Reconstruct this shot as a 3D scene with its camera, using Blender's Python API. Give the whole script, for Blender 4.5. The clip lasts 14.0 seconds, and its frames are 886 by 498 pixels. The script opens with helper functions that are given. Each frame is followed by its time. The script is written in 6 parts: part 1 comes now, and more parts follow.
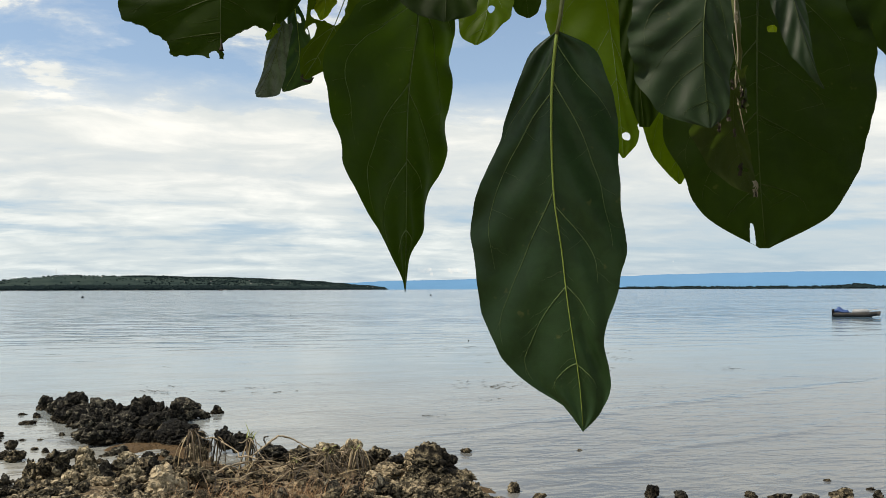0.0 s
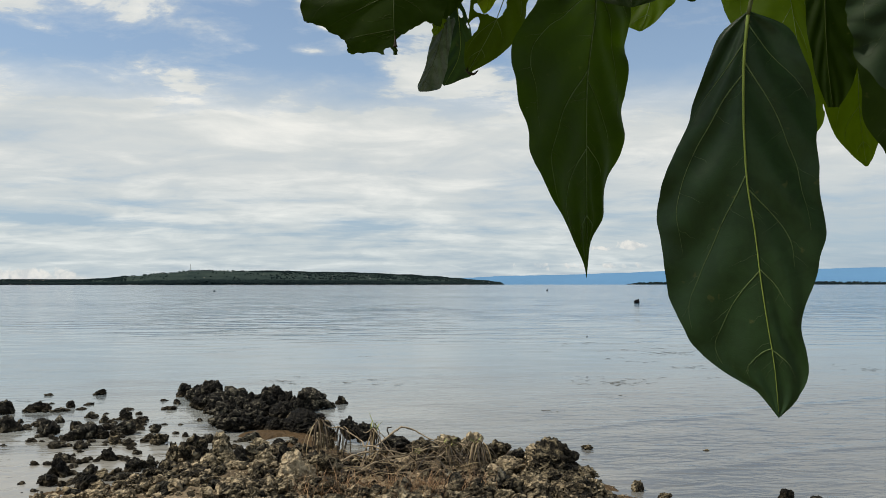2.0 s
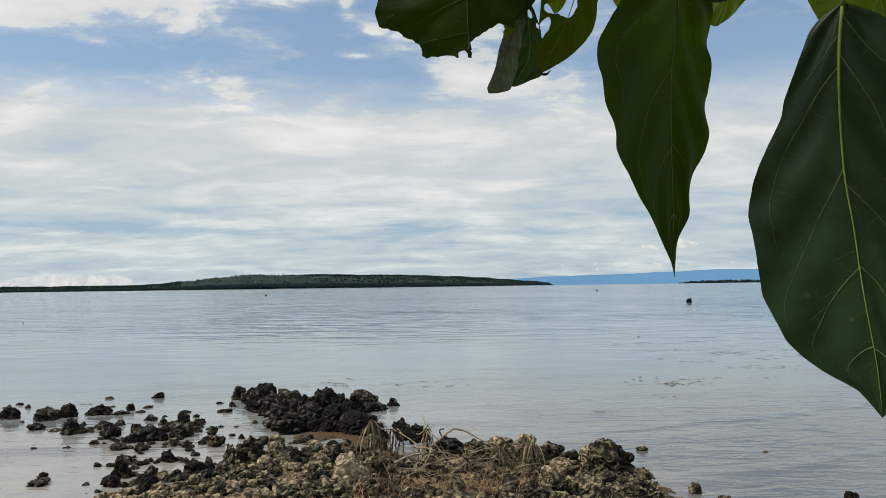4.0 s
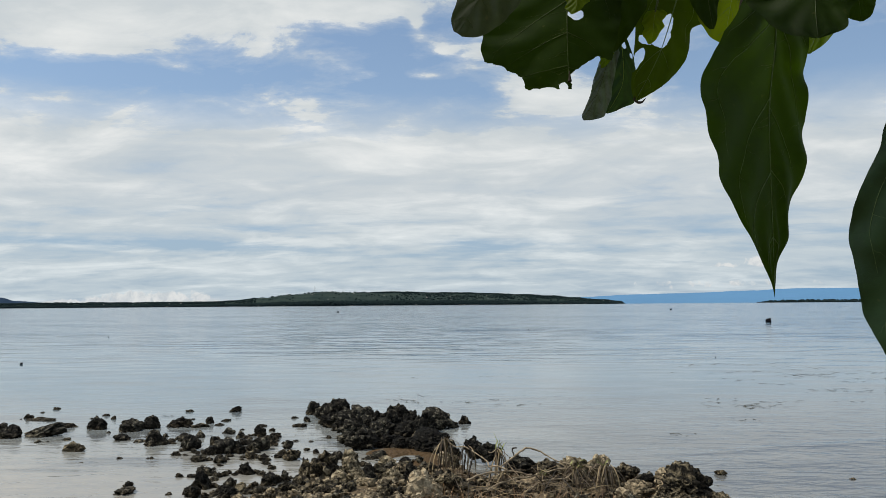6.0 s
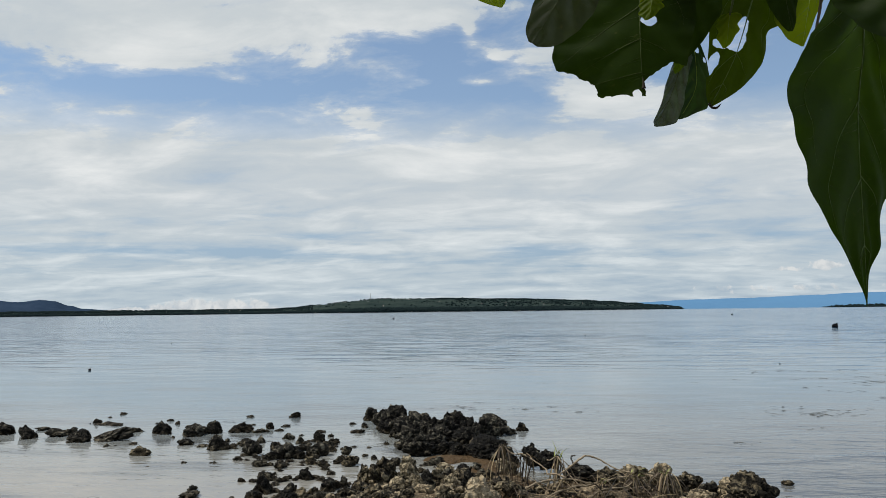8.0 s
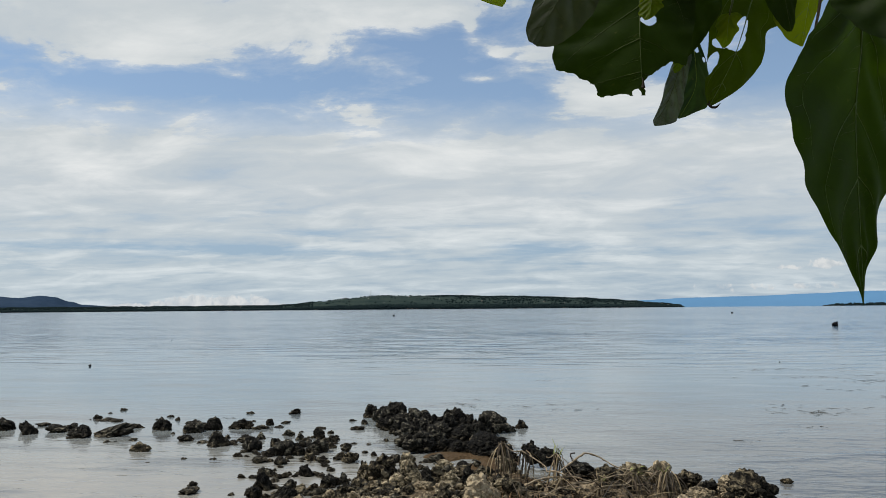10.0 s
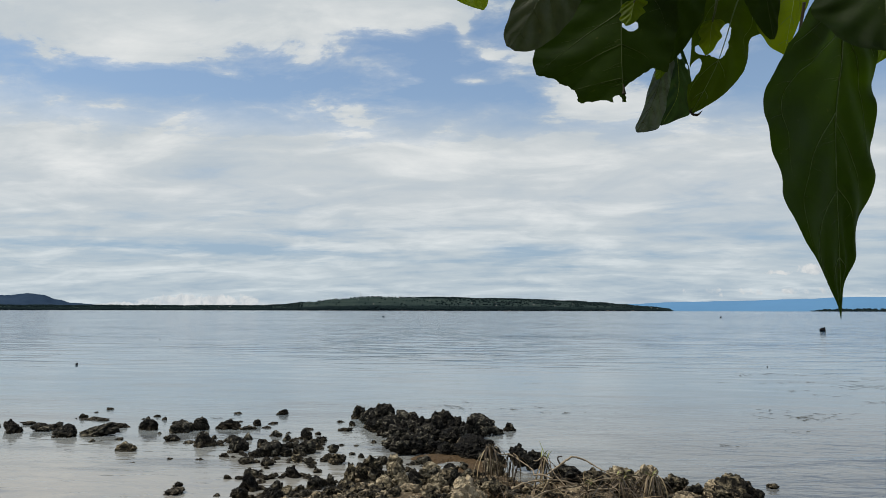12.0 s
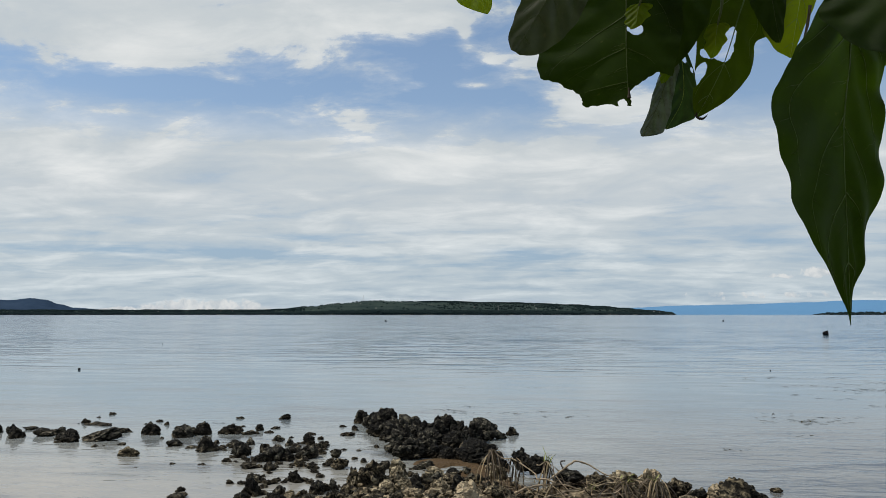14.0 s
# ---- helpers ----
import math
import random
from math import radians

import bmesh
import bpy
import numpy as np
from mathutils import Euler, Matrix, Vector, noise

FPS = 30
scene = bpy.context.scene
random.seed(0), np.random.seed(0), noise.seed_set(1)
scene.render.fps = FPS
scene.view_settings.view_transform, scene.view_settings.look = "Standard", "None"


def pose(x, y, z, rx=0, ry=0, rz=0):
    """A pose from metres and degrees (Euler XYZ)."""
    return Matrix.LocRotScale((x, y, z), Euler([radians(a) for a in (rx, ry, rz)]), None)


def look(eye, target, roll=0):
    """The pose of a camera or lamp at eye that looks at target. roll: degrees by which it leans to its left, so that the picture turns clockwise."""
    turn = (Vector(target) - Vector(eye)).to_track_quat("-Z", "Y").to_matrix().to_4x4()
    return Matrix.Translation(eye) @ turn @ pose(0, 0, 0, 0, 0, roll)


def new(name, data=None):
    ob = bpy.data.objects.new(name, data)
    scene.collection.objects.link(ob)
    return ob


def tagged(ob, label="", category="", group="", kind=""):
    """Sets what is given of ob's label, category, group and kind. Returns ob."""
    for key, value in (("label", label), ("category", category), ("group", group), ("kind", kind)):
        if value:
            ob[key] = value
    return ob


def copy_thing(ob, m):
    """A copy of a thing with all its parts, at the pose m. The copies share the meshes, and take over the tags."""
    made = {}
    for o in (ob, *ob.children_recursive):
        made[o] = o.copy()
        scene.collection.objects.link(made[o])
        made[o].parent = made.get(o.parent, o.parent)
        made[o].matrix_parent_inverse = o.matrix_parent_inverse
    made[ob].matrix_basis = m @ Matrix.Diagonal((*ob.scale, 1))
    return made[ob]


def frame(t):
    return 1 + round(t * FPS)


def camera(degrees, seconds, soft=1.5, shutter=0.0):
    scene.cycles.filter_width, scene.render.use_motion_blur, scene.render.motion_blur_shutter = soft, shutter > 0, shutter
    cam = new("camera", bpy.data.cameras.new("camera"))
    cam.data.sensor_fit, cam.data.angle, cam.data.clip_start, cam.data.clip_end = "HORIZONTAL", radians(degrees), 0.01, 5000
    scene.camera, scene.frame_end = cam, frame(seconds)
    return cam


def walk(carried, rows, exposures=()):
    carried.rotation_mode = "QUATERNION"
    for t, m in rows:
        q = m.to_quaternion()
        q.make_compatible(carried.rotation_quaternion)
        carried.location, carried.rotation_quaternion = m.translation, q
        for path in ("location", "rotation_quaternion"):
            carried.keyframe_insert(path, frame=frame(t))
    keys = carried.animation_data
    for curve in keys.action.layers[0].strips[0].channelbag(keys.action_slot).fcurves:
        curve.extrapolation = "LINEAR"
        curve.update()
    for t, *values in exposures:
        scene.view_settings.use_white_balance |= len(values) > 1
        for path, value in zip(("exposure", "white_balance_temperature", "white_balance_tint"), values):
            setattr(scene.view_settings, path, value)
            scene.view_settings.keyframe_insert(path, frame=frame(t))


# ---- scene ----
cam = camera(58.0, 14.0, soft=0.7)
ROWS = (
    (0, 0.0301, 0.0036, 1.8072, -11.930, 2.870, 0.138),
    (0.5, 0.0130, 0.0088, 1.8016, -9.131, 2.689, -0.224),
    (1, 0.0082, 0.0074, 1.8016, -6.894, 2.708, -0.486),
    (1.5, 0.0001, 0.0003, 1.8000, -5.006, 2.550, -0.369),
    (2, -0.0067, -0.0007, 1.8018, -3.634, 2.522, 0.027),
    (2.5, -0.0072, -0.0020, 1.8018, -1.983, 2.765, 0.287),
    (3, -0.0149, -0.0001, 1.8012, -1.587, 2.598, 0.596),
    (5.5, -0.0422, -0.0254, 1.8034, 3.508, 3.464, 0.543),
    (6, -0.0505, -0.0389, 1.8023, 4.811, 3.980, 0.433),
    (6.5, -0.0543, -0.0366, 1.8025, 6.375, 3.998, 0.500),
    (7, -0.0622, -0.0348, 1.8037, 7.991, 4.116, 0.391),
    (7.5, -0.0692, -0.0358, 1.8032, 8.409, 4.365, 0.536),
    (8, -0.0639, -0.0393, 1.8059, 8.748, 4.459, 0.670),
    (10.5, -0.0626, -0.0429, 1.8063, 8.690, 4.208, 0.372),
    (11, -0.0588, -0.0388, 1.8067, 8.421, 4.167, 0.075),
    (11.5, -0.0583, -0.0358, 1.8076, 8.154, 4.275, -0.144),
    (12, -0.0544, -0.0326, 1.8101, 8.040, 4.382, -0.112),
    (12.5, -0.0550, -0.0312, 1.8103, 7.895, 4.529, -0.175),
    (13, -0.0549, -0.0331, 1.8105, 7.860, 4.668, -0.166),
    (13.5, -0.0544, -0.0303, 1.8121, 8.106, 4.678, -0.094),
    (14, -0.0565, -0.0290, 1.8113, 8.199, 4.673, 0.002),
)
walk(cam, [(t, pose(x, y, z, 90 + pitch, roll, yaw)) for t, x, y, z, yaw, pitch, roll in ROWS],
     exposures=((0.0, 0.39, 7350, 10), (0.5, 0.31, 7320, 10), (1.5, 0.16, 7200, 10), (3.0, 0.10, 7080, 10), (6.0, 0.05, 6800, 10), (7.5, 0.0, 6740, 10), (14.0, -0.02, 6740, 10)))

# ---- world, sun ----
SUN_EL, SUN_AZ = radians(56), radians(-98)   # azimuth from +y towards +x


def node(tree, kind, **values):
    n = tree.nodes.new(kind)
    for key, value in values.items():
        if key in n.inputs:
            n.inputs[key].default_value = value
    return n


def math_node(tree, op, a, b=None, clamp=False):
    n = tree.nodes.new("ShaderNodeMath")
    n.operation, n.use_clamp = op, clamp
    for i, value in enumerate((a, b)):
        if value is None:
            continue
        if isinstance(value, (int, float)):
            n.inputs[i].default_value = value
        else:
            tree.links.new(value, n.inputs[i])
    return n.outputs[0]


def ramp_node(tree, fac, stops):
    n = tree.nodes.new("ShaderNodeValToRGB")
    while len(n.color_ramp.elements) < len(stops):
        n.color_ramp.elements.new(0.5)
    for e, (p, c) in zip(n.color_ramp.elements, stops):
        e.position = p
        e.color = (c, c, c, 1) if isinstance(c, (int, float)) else (*c, 1)
    tree.links.new(fac, n.inputs[0])
    return n.outputs[0]


def mix_colour(tree, fac, a, b, blend="MIX"):
    n = tree.nodes.new("ShaderNodeMix")
    n.data_type, n.blend_type = "RGBA", blend
    for i, value in ((0, fac), (6, a), (7, b)):
        if isinstance(value, (int, float)):
            n.inputs[i].default_value = value
        elif isinstance(value, tuple):
            n.inputs[i].default_value = (*value, 1)
        else:
            tree.links.new(value, n.inputs[i])
    return n.outputs[2]


def noise_node(tree, vector, scale, detail=5.0, rough=0.55, distort=0.0):
    n = node(tree, "ShaderNodeTexNoise", Scale=scale, Detail=detail, Roughness=rough, Distortion=distort)
    if vector is not None:
        tree.links.new(vector, n.inputs["Vector"])
    return n.outputs["Fac"]


def make_world():
    world = bpy.data.worlds.new("sky")
    world.use_nodes = True
    scene.world = world
    t = world.node_tree
    t.nodes.clear()
    coord = t.nodes.new("ShaderNodeTexCoord").outputs["Generated"]
    sep = t.nodes.new("ShaderNodeSeparateXYZ")
    t.links.new(coord, sep.inputs[0])
    x, y, z = sep.outputs
    sky = t.nodes.new("ShaderNodeTexSky")
    sky.sky_type, sky.sun_disc = "NISHITA", False
    sky.sun_elevation, sky.sun_rotation = SUN_EL, SUN_AZ
    sky.air_density, sky.dust_density, sky.ozone_density = 1.0, 0.6, 2.0
    # the clouds lie in a flat layer: direction divided by its rise
    rise = math_node(t, "ADD", math_node(t, "MAXIMUM", z, 0.0), 0.15)
    plane = t.nodes.new("ShaderNodeCombineXYZ")
    t.links.new(math_node(t, "DIVIDE", x, rise), plane.inputs[0])
    t.links.new(math_node(t, "MULTIPLY", math_node(t, "DIVIDE", y, rise), 1.25), plane.inputs[1])
    plane = plane.outputs[0]
    layer = noise_node(t, plane, 0.95, 8.0, 0.55, 0.4)
    puffs = noise_node(t, plane, 2.7, 10.0, 0.60, 0.5)
    soft_puffs = noise_node(t, plane, 2.6, 7.0, 0.56, 0.6)
    streak_map = t.nodes.new("ShaderNodeMapping")
    streak_map.inputs["Scale"].default_value = (0.70, 1.0, 1.0)
    streak_map.inputs["Rotation"].default_value = (0, 0, radians(7))
    t.links.new(plane, streak_map.inputs[0])
    streak = noise_node(t, streak_map.outputs[0], 1.15, 6.0, 0.54, 1.0)
    streak_b = noise_node(t, streak_map.outputs[0], 4.4, 5.0, 0.55, 0.6)
    fine = noise_node(t, plane, 6.0, 6.0, 0.65)
    # thin level bands low over the sea
    level = t.nodes.new("ShaderNodeCombineXYZ")
    t.links.new(math_node(t, "MULTIPLY", x, 5.0), level.inputs[0])
    t.links.new(math_node(t, "MULTIPLY", z, 75.0), level.inputs[1])
    bands = noise_node(t, level.outputs[0], 1.0, 5.0, 0.58, 0.5)
    bands = math_node(t, "MULTIPLY", math_node(t, "SUBTRACT", bands, 0.5), ramp_node(t, z, [(0.02, 0.4), (0.05, 1.5), (0.085, 1.5), (0.12, 0.6), (0.19, 0.0)]))

    def bank(az, el, wide, tall, amount):
        """A soft patch of the sky round a bearing and a height, in degrees."""
        d = Vector((math.sin(radians(az)) * math.cos(radians(el)), math.cos(radians(az)) * math.cos(radians(el)), math.sin(radians(el))))
        dx = math_node(t, "DIVIDE", math_node(t, "SUBTRACT", x, d.x), math.sin(radians(wide)))
        dz = math_node(t, "DIVIDE", math_node(t, "SUBTRACT", z, d.z), math.sin(radians(tall)))
        r2 = math_node(t, "ADD", math_node(t, "MULTIPLY", dx, dx), math_node(t, "MULTIPLY", dz, dz))
        return math_node(t, "MULTIPLY", math_node(t, "EXPONENT", math_node(t, "MULTIPLY", r2, -1.0)), amount)

    def centred(value, amount):
        return math_node(t, "MULTIPLY", math_node(t, "SUBTRACT", value, 0.5), amount)

    def total(*values):
        out = values[0]
        for value in values[1:]:
            out = math_node(t, "ADD", out, value)
        return out
    # the low, even sheet of cloud
    low = total(ramp_node(t, z, [(0.0, 0.62), (0.03, 0.64), (0.052, 0.66), (0.068, 0.56), (0.09, 0.70), (0.12, 0.74), (0.18, 0.74), (0.3, 0.72)]),
                centred(layer, 0.9), centred(streak, 1.0), centred(streak_b, 0.5), centred(soft_puffs, 0.8), centred(fine, 0.3), bands,
                *(bank(*spot) for spot in ((-30, 4.4, 9, 0.5, -0.36), (-18, 4.1, 8, 0.35, -0.28), (28, 1.6, 10, 1.0, -0.2), (-6, 10.5, 24, 2.6, 0.20), (-22, 8.5, 9, 1.6, -0.12), (33, 4.0, 8, 1.4, -0.16), (12, 9, 8, 1.5, -0.08))))
    low = ramp_node(t, low, [(0.15, 0.05), (0.40, 0.58), (0.62, 0.94), (0.85, 1.0)])
    # the broken clouds above it, with blue between
    high = total(ramp_node(t, z, [(0.19, 0.62), (0.225, 0.34), (0.27, 0.24), (0.31, 0.36), (0.40, 0.55), (0.7, 0.55)]),
                 centred(layer, 0.9), centred(puffs, 1.8), centred(fine, 0.9),
                 *(bank(*spot) for spot in ((-36, 17.9, 7, 1.7, 0.38), (-28, 19.7, 8, 2.2, 0.34), (-18, 20.2, 8, 1.6, 0.26), (-14.6, 17.2, 3.6, 0.8, 0.36), (-11.5, 20.6, 2.6, 0.9, 0.24), (-28, 14.6, 8, 1.2, -0.20), (-22, 16.3, 4, 1.1, -0.30), (-7, 18.2, 3.6, 2.4, -0.34),
                                            (-6.6, 19.8, 0.55, 1.0, 0.46), (-4.5, 17.9, 0.9, 0.35, 0.50), (-5.8, 16.2, 1.5, 0.3, 0.46), (-9.9, 16.3, 1.0, 0.25, 0.34), (22, 15.5, 8, 3.5, -0.30), (1, 18.4, 4, 1.2, 0.16), (4, 14.6, 7, 1.6, 0.24))))
    high = ramp_node(t, high, [(0.15, 0.0), (0.34, 0.16), (0.46, 0.42), (0.55, 0.90), (0.66, 1.0)])
    rise_up = ramp_node(t, total(z, centred(layer, 0.05), centred(puffs, 0.03)), [(0.185, 0.0), (0.255, 1.0)])
    mask = mix_colour(t, rise_up, low, high)
    shade = ramp_node(t, total(math_node(t, "MULTIPLY", streak, 0.5), math_node(t, "MULTIPLY", soft_puffs, 0.4), math_node(t, "MULTIPLY", fine, 0.1), bank(33, 3.4, 13, 2.6, -0.22)),
                      [(0.34, (0.47, 0.55, 0.625)), (0.50, (0.58, 0.64, 0.685)), (0.65, (0.79, 0.825, 0.845))])
    blue = mix_colour(t, 1.0, sky.outputs[0], (0.118, 0.126, 0.130), "MULTIPLY")
    haze = ramp_node(t, z, [(0.0, 0.8), (0.08, 0.72), (0.15, 0.52), (0.22, 0.34), (0.32, 0.24), (0.5, 0.08)])
    blue = mix_colour(t, haze, blue, (0.30, 0.405, 0.565))
    colour = mix_colour(t, mask, blue, shade)
    # the air low over the sea veils the clouds in blue
    veil = ramp_node(t, z, [(0.0, (0.84, 0.91, 0.965)), (0.06, (0.90, 0.95, 0.985)), (0.14, (0.975, 0.985, 1.0)), (0.22, (1.0, 1.0, 1.0))])
    colour = mix_colour(t, 1.0, colour, veil, "MULTIPLY")
    # far heaped clouds low over the sea
    heap = total(bank(-25.0, 0.45, 4.6, 0.62, 1.0), bank(-30.5, 0.25, 1.2, 0.25, 0.8), bank(17.0, 2.7, 1.4, 0.35, 0.72), bank(14.5, 2.5, 1.0, 0.22, 0.6), bank(30, 1.9, 6.0, 0.5, 0.12), bank(13.5, 1.25, 7.0, 0.4, 0.42))
    lumps = noise_node(t, coord, 55.0, 5.0, 0.6)
    heap = ramp_node(t, math_node(t, "ADD", heap, centred(lumps, 1.6)), [(0.42, 0.0), (0.60, 0.95)])
    billow = ramp_node(t, noise_node(t, coord, 80.0, 5.0, 0.6, 0.5), [(0.38, (0.53, 0.59, 0.645)), (0.60, (0.70, 0.735, 0.76))])
    colour = mix_colour(t, heap, colour, billow)
    back = t.nodes.new("ShaderNodeBackground")
    back.inputs["Strength"].default_value = 1.0
    t.links.new(colour, back.inputs["Color"])
    out = t.nodes.new("ShaderNodeOutputWorld")
    t.links.new(back.outputs[0], out.inputs[0])


make_world()
sun_data = bpy.data.lights.new("sun", "SUN")
sun_data.energy, sun_data.angle, sun_data.color = 3.8, radians(3.0), (1.0, 0.95, 0.87)
sun = new("sun", sun_data)
SUN_WAY = Vector((math.sin(SUN_AZ) * math.cos(SUN_EL), math.cos(SUN_AZ) * math.cos(SUN_EL), math.sin(SUN_EL)))
sun.matrix_world = look(SUN_WAY * 50, (0, 0, 0))


# ---- materials ----
def material(name):
    m = bpy.data.materials.new(name)
    m.use_nodes = True
    t = m.node_tree
    return m, t, t.nodes["Principled BSDF"], t.nodes["Material Output"]


def object_coord(t):
    return t.nodes.new("ShaderNodeTexCoord").outputs["Object"]


def world_coord(t):
    return t.nodes.new("ShaderNodeNewGeometry").outputs["Position"]


def bump(t, height, strength, distance, bsdf):
    b = node(t, "ShaderNodeBump", Strength=strength, Distance=distance)
    t.links.new(height, b.inputs["Height"])
    t.links.new(b.outputs[0], bsdf.inputs["Normal"])
    return b


def leaf_material(name, dark, light, through_colour, share, gloss, shine=0.2, relief=0.2):
    m, t, bsdf, out = material(name)
    co = world_coord(t)
    n1, n2 = noise_node(t, co, 28, 4), noise_node(t, co, 420, 3)
    col = mix_colour(t, ramp_node(t, n1, [(0.35, 0.0), (0.7, 1.0)]), dark, light)
    col = mix_colour(t, math_node(t, "MULTIPLY", n2, 0.35), col, tuple(c * 0.5 for c in dark))
    blotch = ramp_node(t, noise_node(t, co, 75, 5, 0.65, 0.8), [(0.42, 0.0), (0.60, 0.55)])
    col = mix_colour(t, blotch, col, tuple(c * 1.3 for c in light))
    spots = ramp_node(t, noise_node(t, co, 150, 2), [(0.70, 0.0), (0.76, 1.0)])
    col = mix_colour(t, math_node(t, "MULTIPLY", spots, 0.35), col, (0.16, 0.15, 0.05))
    t.links.new(col, bsdf.inputs["Base Color"])
    rough = ramp_node(t, n1, [(0.3, gloss), (0.7, gloss + 0.14)])
    t.links.new(rough, bsdf.inputs["Roughness"])
    bsdf.inputs["Specular IOR Level"].default_value = shine
    cells = node(t, "ShaderNodeTexVoronoi", Scale=430.0)
    cells.feature = "DISTANCE_TO_EDGE"
    t.links.new(co, cells.inputs["Vector"])
    net = ramp_node(t, cells.outputs["Distance"], [(0.0, 0.0), (0.12, 1.0)])
    b = bump(t, math_node(t, "ADD", math_node(t, "MULTIPLY", net, 0.12), n1), relief, 0.0006, bsdf)
    tr = t.nodes.new("ShaderNodeBsdfTranslucent")
    t.links.new(mix_colour(t, n1, tuple(c * 0.75 for c in through_colour), tuple(c * 1.25 for c in through_colour)), tr.inputs["Color"])
    t.links.new(b.outputs[0], tr.inputs["Normal"])
    mix = t.nodes.new("ShaderNodeMixShader")
    mix.inputs[0].default_value = share
    t.links.new(bsdf.outputs[0], mix.inputs[1])
    t.links.new(tr.outputs[0], mix.inputs[2])
    t.links.new(mix.outputs[0], out.inputs[0])
    return m


LEAF = {
    "glossy": leaf_material("glossy_leaf", (0.011, 0.034, 0.011), (0.019, 0.050, 0.0165), (0.024, 0.064, 0.009), 0.25, 0.36, 0.36, 0.30),
    "dark_olive": leaf_material("dark_olive_leaf", (0.011, 0.027, 0.003), (0.018, 0.038, 0.004), (0.032, 0.064, 0.001), 0.42, 0.48, 0.16),
    "olive_grey": leaf_material("olive_grey_leaf", (0.032, 0.044, 0.016), (0.060, 0.072, 0.034), (0.05, 0.08, 0.008), 0.30, 0.36, 0.45, 0.16),
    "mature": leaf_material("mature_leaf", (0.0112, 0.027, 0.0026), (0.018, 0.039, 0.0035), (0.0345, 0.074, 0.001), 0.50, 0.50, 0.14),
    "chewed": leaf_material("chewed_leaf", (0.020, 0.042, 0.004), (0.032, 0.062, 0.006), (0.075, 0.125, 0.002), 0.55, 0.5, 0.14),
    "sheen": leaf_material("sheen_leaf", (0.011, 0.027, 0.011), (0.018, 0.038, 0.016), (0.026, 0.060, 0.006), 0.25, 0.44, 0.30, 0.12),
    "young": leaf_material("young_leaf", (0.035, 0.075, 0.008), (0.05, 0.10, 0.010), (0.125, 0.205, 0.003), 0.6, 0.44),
    # lit-through copy: extra backlight is put into its colours
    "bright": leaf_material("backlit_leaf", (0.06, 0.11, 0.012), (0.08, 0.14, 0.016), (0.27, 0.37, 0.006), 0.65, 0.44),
    # the sky's reflection on the curled leaf is painted as this pale blue-grey
    "pale": leaf_material("painted_sheen_leaf", (0.085, 0.125, 0.128), (0.165, 0.23, 0.245), (0.05, 0.10, 0.02), 0.15, 0.30),
    "withered": leaf_material("withered_leaf", (0.030, 0.046, 0.012), (0.055, 0.070, 0.024), (0.05, 0.085, 0.010), 0.5, 0.5),
}


def plain(name, dark, light, rough, scale, relief=0.0, distance=0.002, local=True, spec=0.3):
    m, t, bsdf, out = material(name)
    co = object_coord(t) if local else world_coord(t)
    n1, n2 = noise_node(t, co, scale, 6, 0.6), noise_node(t, co, scale * 7, 4, 0.6)
    f = math_node(t, "ADD", math_node(t, "MULTIPLY", n1, 0.65), math_node(t, "MULTIPLY", n2, 0.35))
    t.links.new(mix_colour(t, ramp_node(t, f, [(0.32, 0.0), (0.68, 1.0)]), dark, light), bsdf.inputs["Base Color"])
    bsdf.inputs["Roughness"].default_value = rough
    bsdf.inputs["Specular IOR Level"].default_value = spec
    if relief:
        bump(t, f, relief, distance, bsdf)
    return m


def straw_material(name, dark, mid, light):
    """Dead strap leaves, each weathered to its own shade."""
    m, t, bsdf, out = material(name)
    island = t.nodes.new("ShaderNodeNewGeometry").outputs["Random Per Island"]
    f = math_node(t, "ADD", math_node(t, "MULTIPLY", island, 0.75), math_node(t, "MULTIPLY", noise_node(t, object_coord(t), 30, 4), 0.25))
    t.links.new(ramp_node(t, f, [(0.15, dark), (0.55, mid), (0.92, light)]), bsdf.inputs["Base Color"])
    bsdf.inputs["Roughness"].default_value = 0.7
    return m


VEIN = plain("leaf_vein", (0.20, 0.29, 0.05), (0.30, 0.40, 0.09), 0.5, 60)
VEIN_SIDE = plain("leaf_side_vein", (0.085, 0.145, 0.05), (0.15, 0.215, 0.08), 0.55, 60)
VEIN_FINE = plain("leaf_fine_vein", (0.045, 0.085, 0.03), (0.075, 0.12, 0.04), 0.55, 60)
VEIN_DULL = plain("leaf_vein_dull", (0.030, 0.053, 0.008), (0.052, 0.080, 0.013), 0.5, 60)
BARK = plain("bark", (0.07, 0.055, 0.04), (0.20, 0.17, 0.13), 0.85, 9, 0.7, 0.01)
TWIG = plain("green_twig", (0.07, 0.10, 0.03), (0.12, 0.14, 0.05), 0.6, 60, 0.3, 0.001)
STRAW = plain("straw", (0.20, 0.17, 0.12), (0.42, 0.38, 0.30), 0.8, 60, 0.4, 0.001)
CHAR = plain("dead_edge", (0.015, 0.012, 0.010), (0.05, 0.04, 0.03), 0.9, 80)
DRY_LEAF = straw_material("dry_strap_leaf", (0.010, 0.007, 0.0035), (0.072, 0.049, 0.026), (0.28, 0.215, 0.116))
GREEN_LEAF = plain("living_strap_leaf", (0.16, 0.20, 0.05), (0.34, 0.36, 0.12), 0.6, 14)
DEAD_WOOD = plain("dead_wood", (0.05, 0.037, 0.024), (0.42, 0.34, 0.235), 0.85, 16, 0.5, 0.006)
RED_GRASS = straw_material("red_dry_grass", (0.045, 0.022, 0.010), (0.20, 0.112, 0.052), (0.42, 0.27, 0.14))


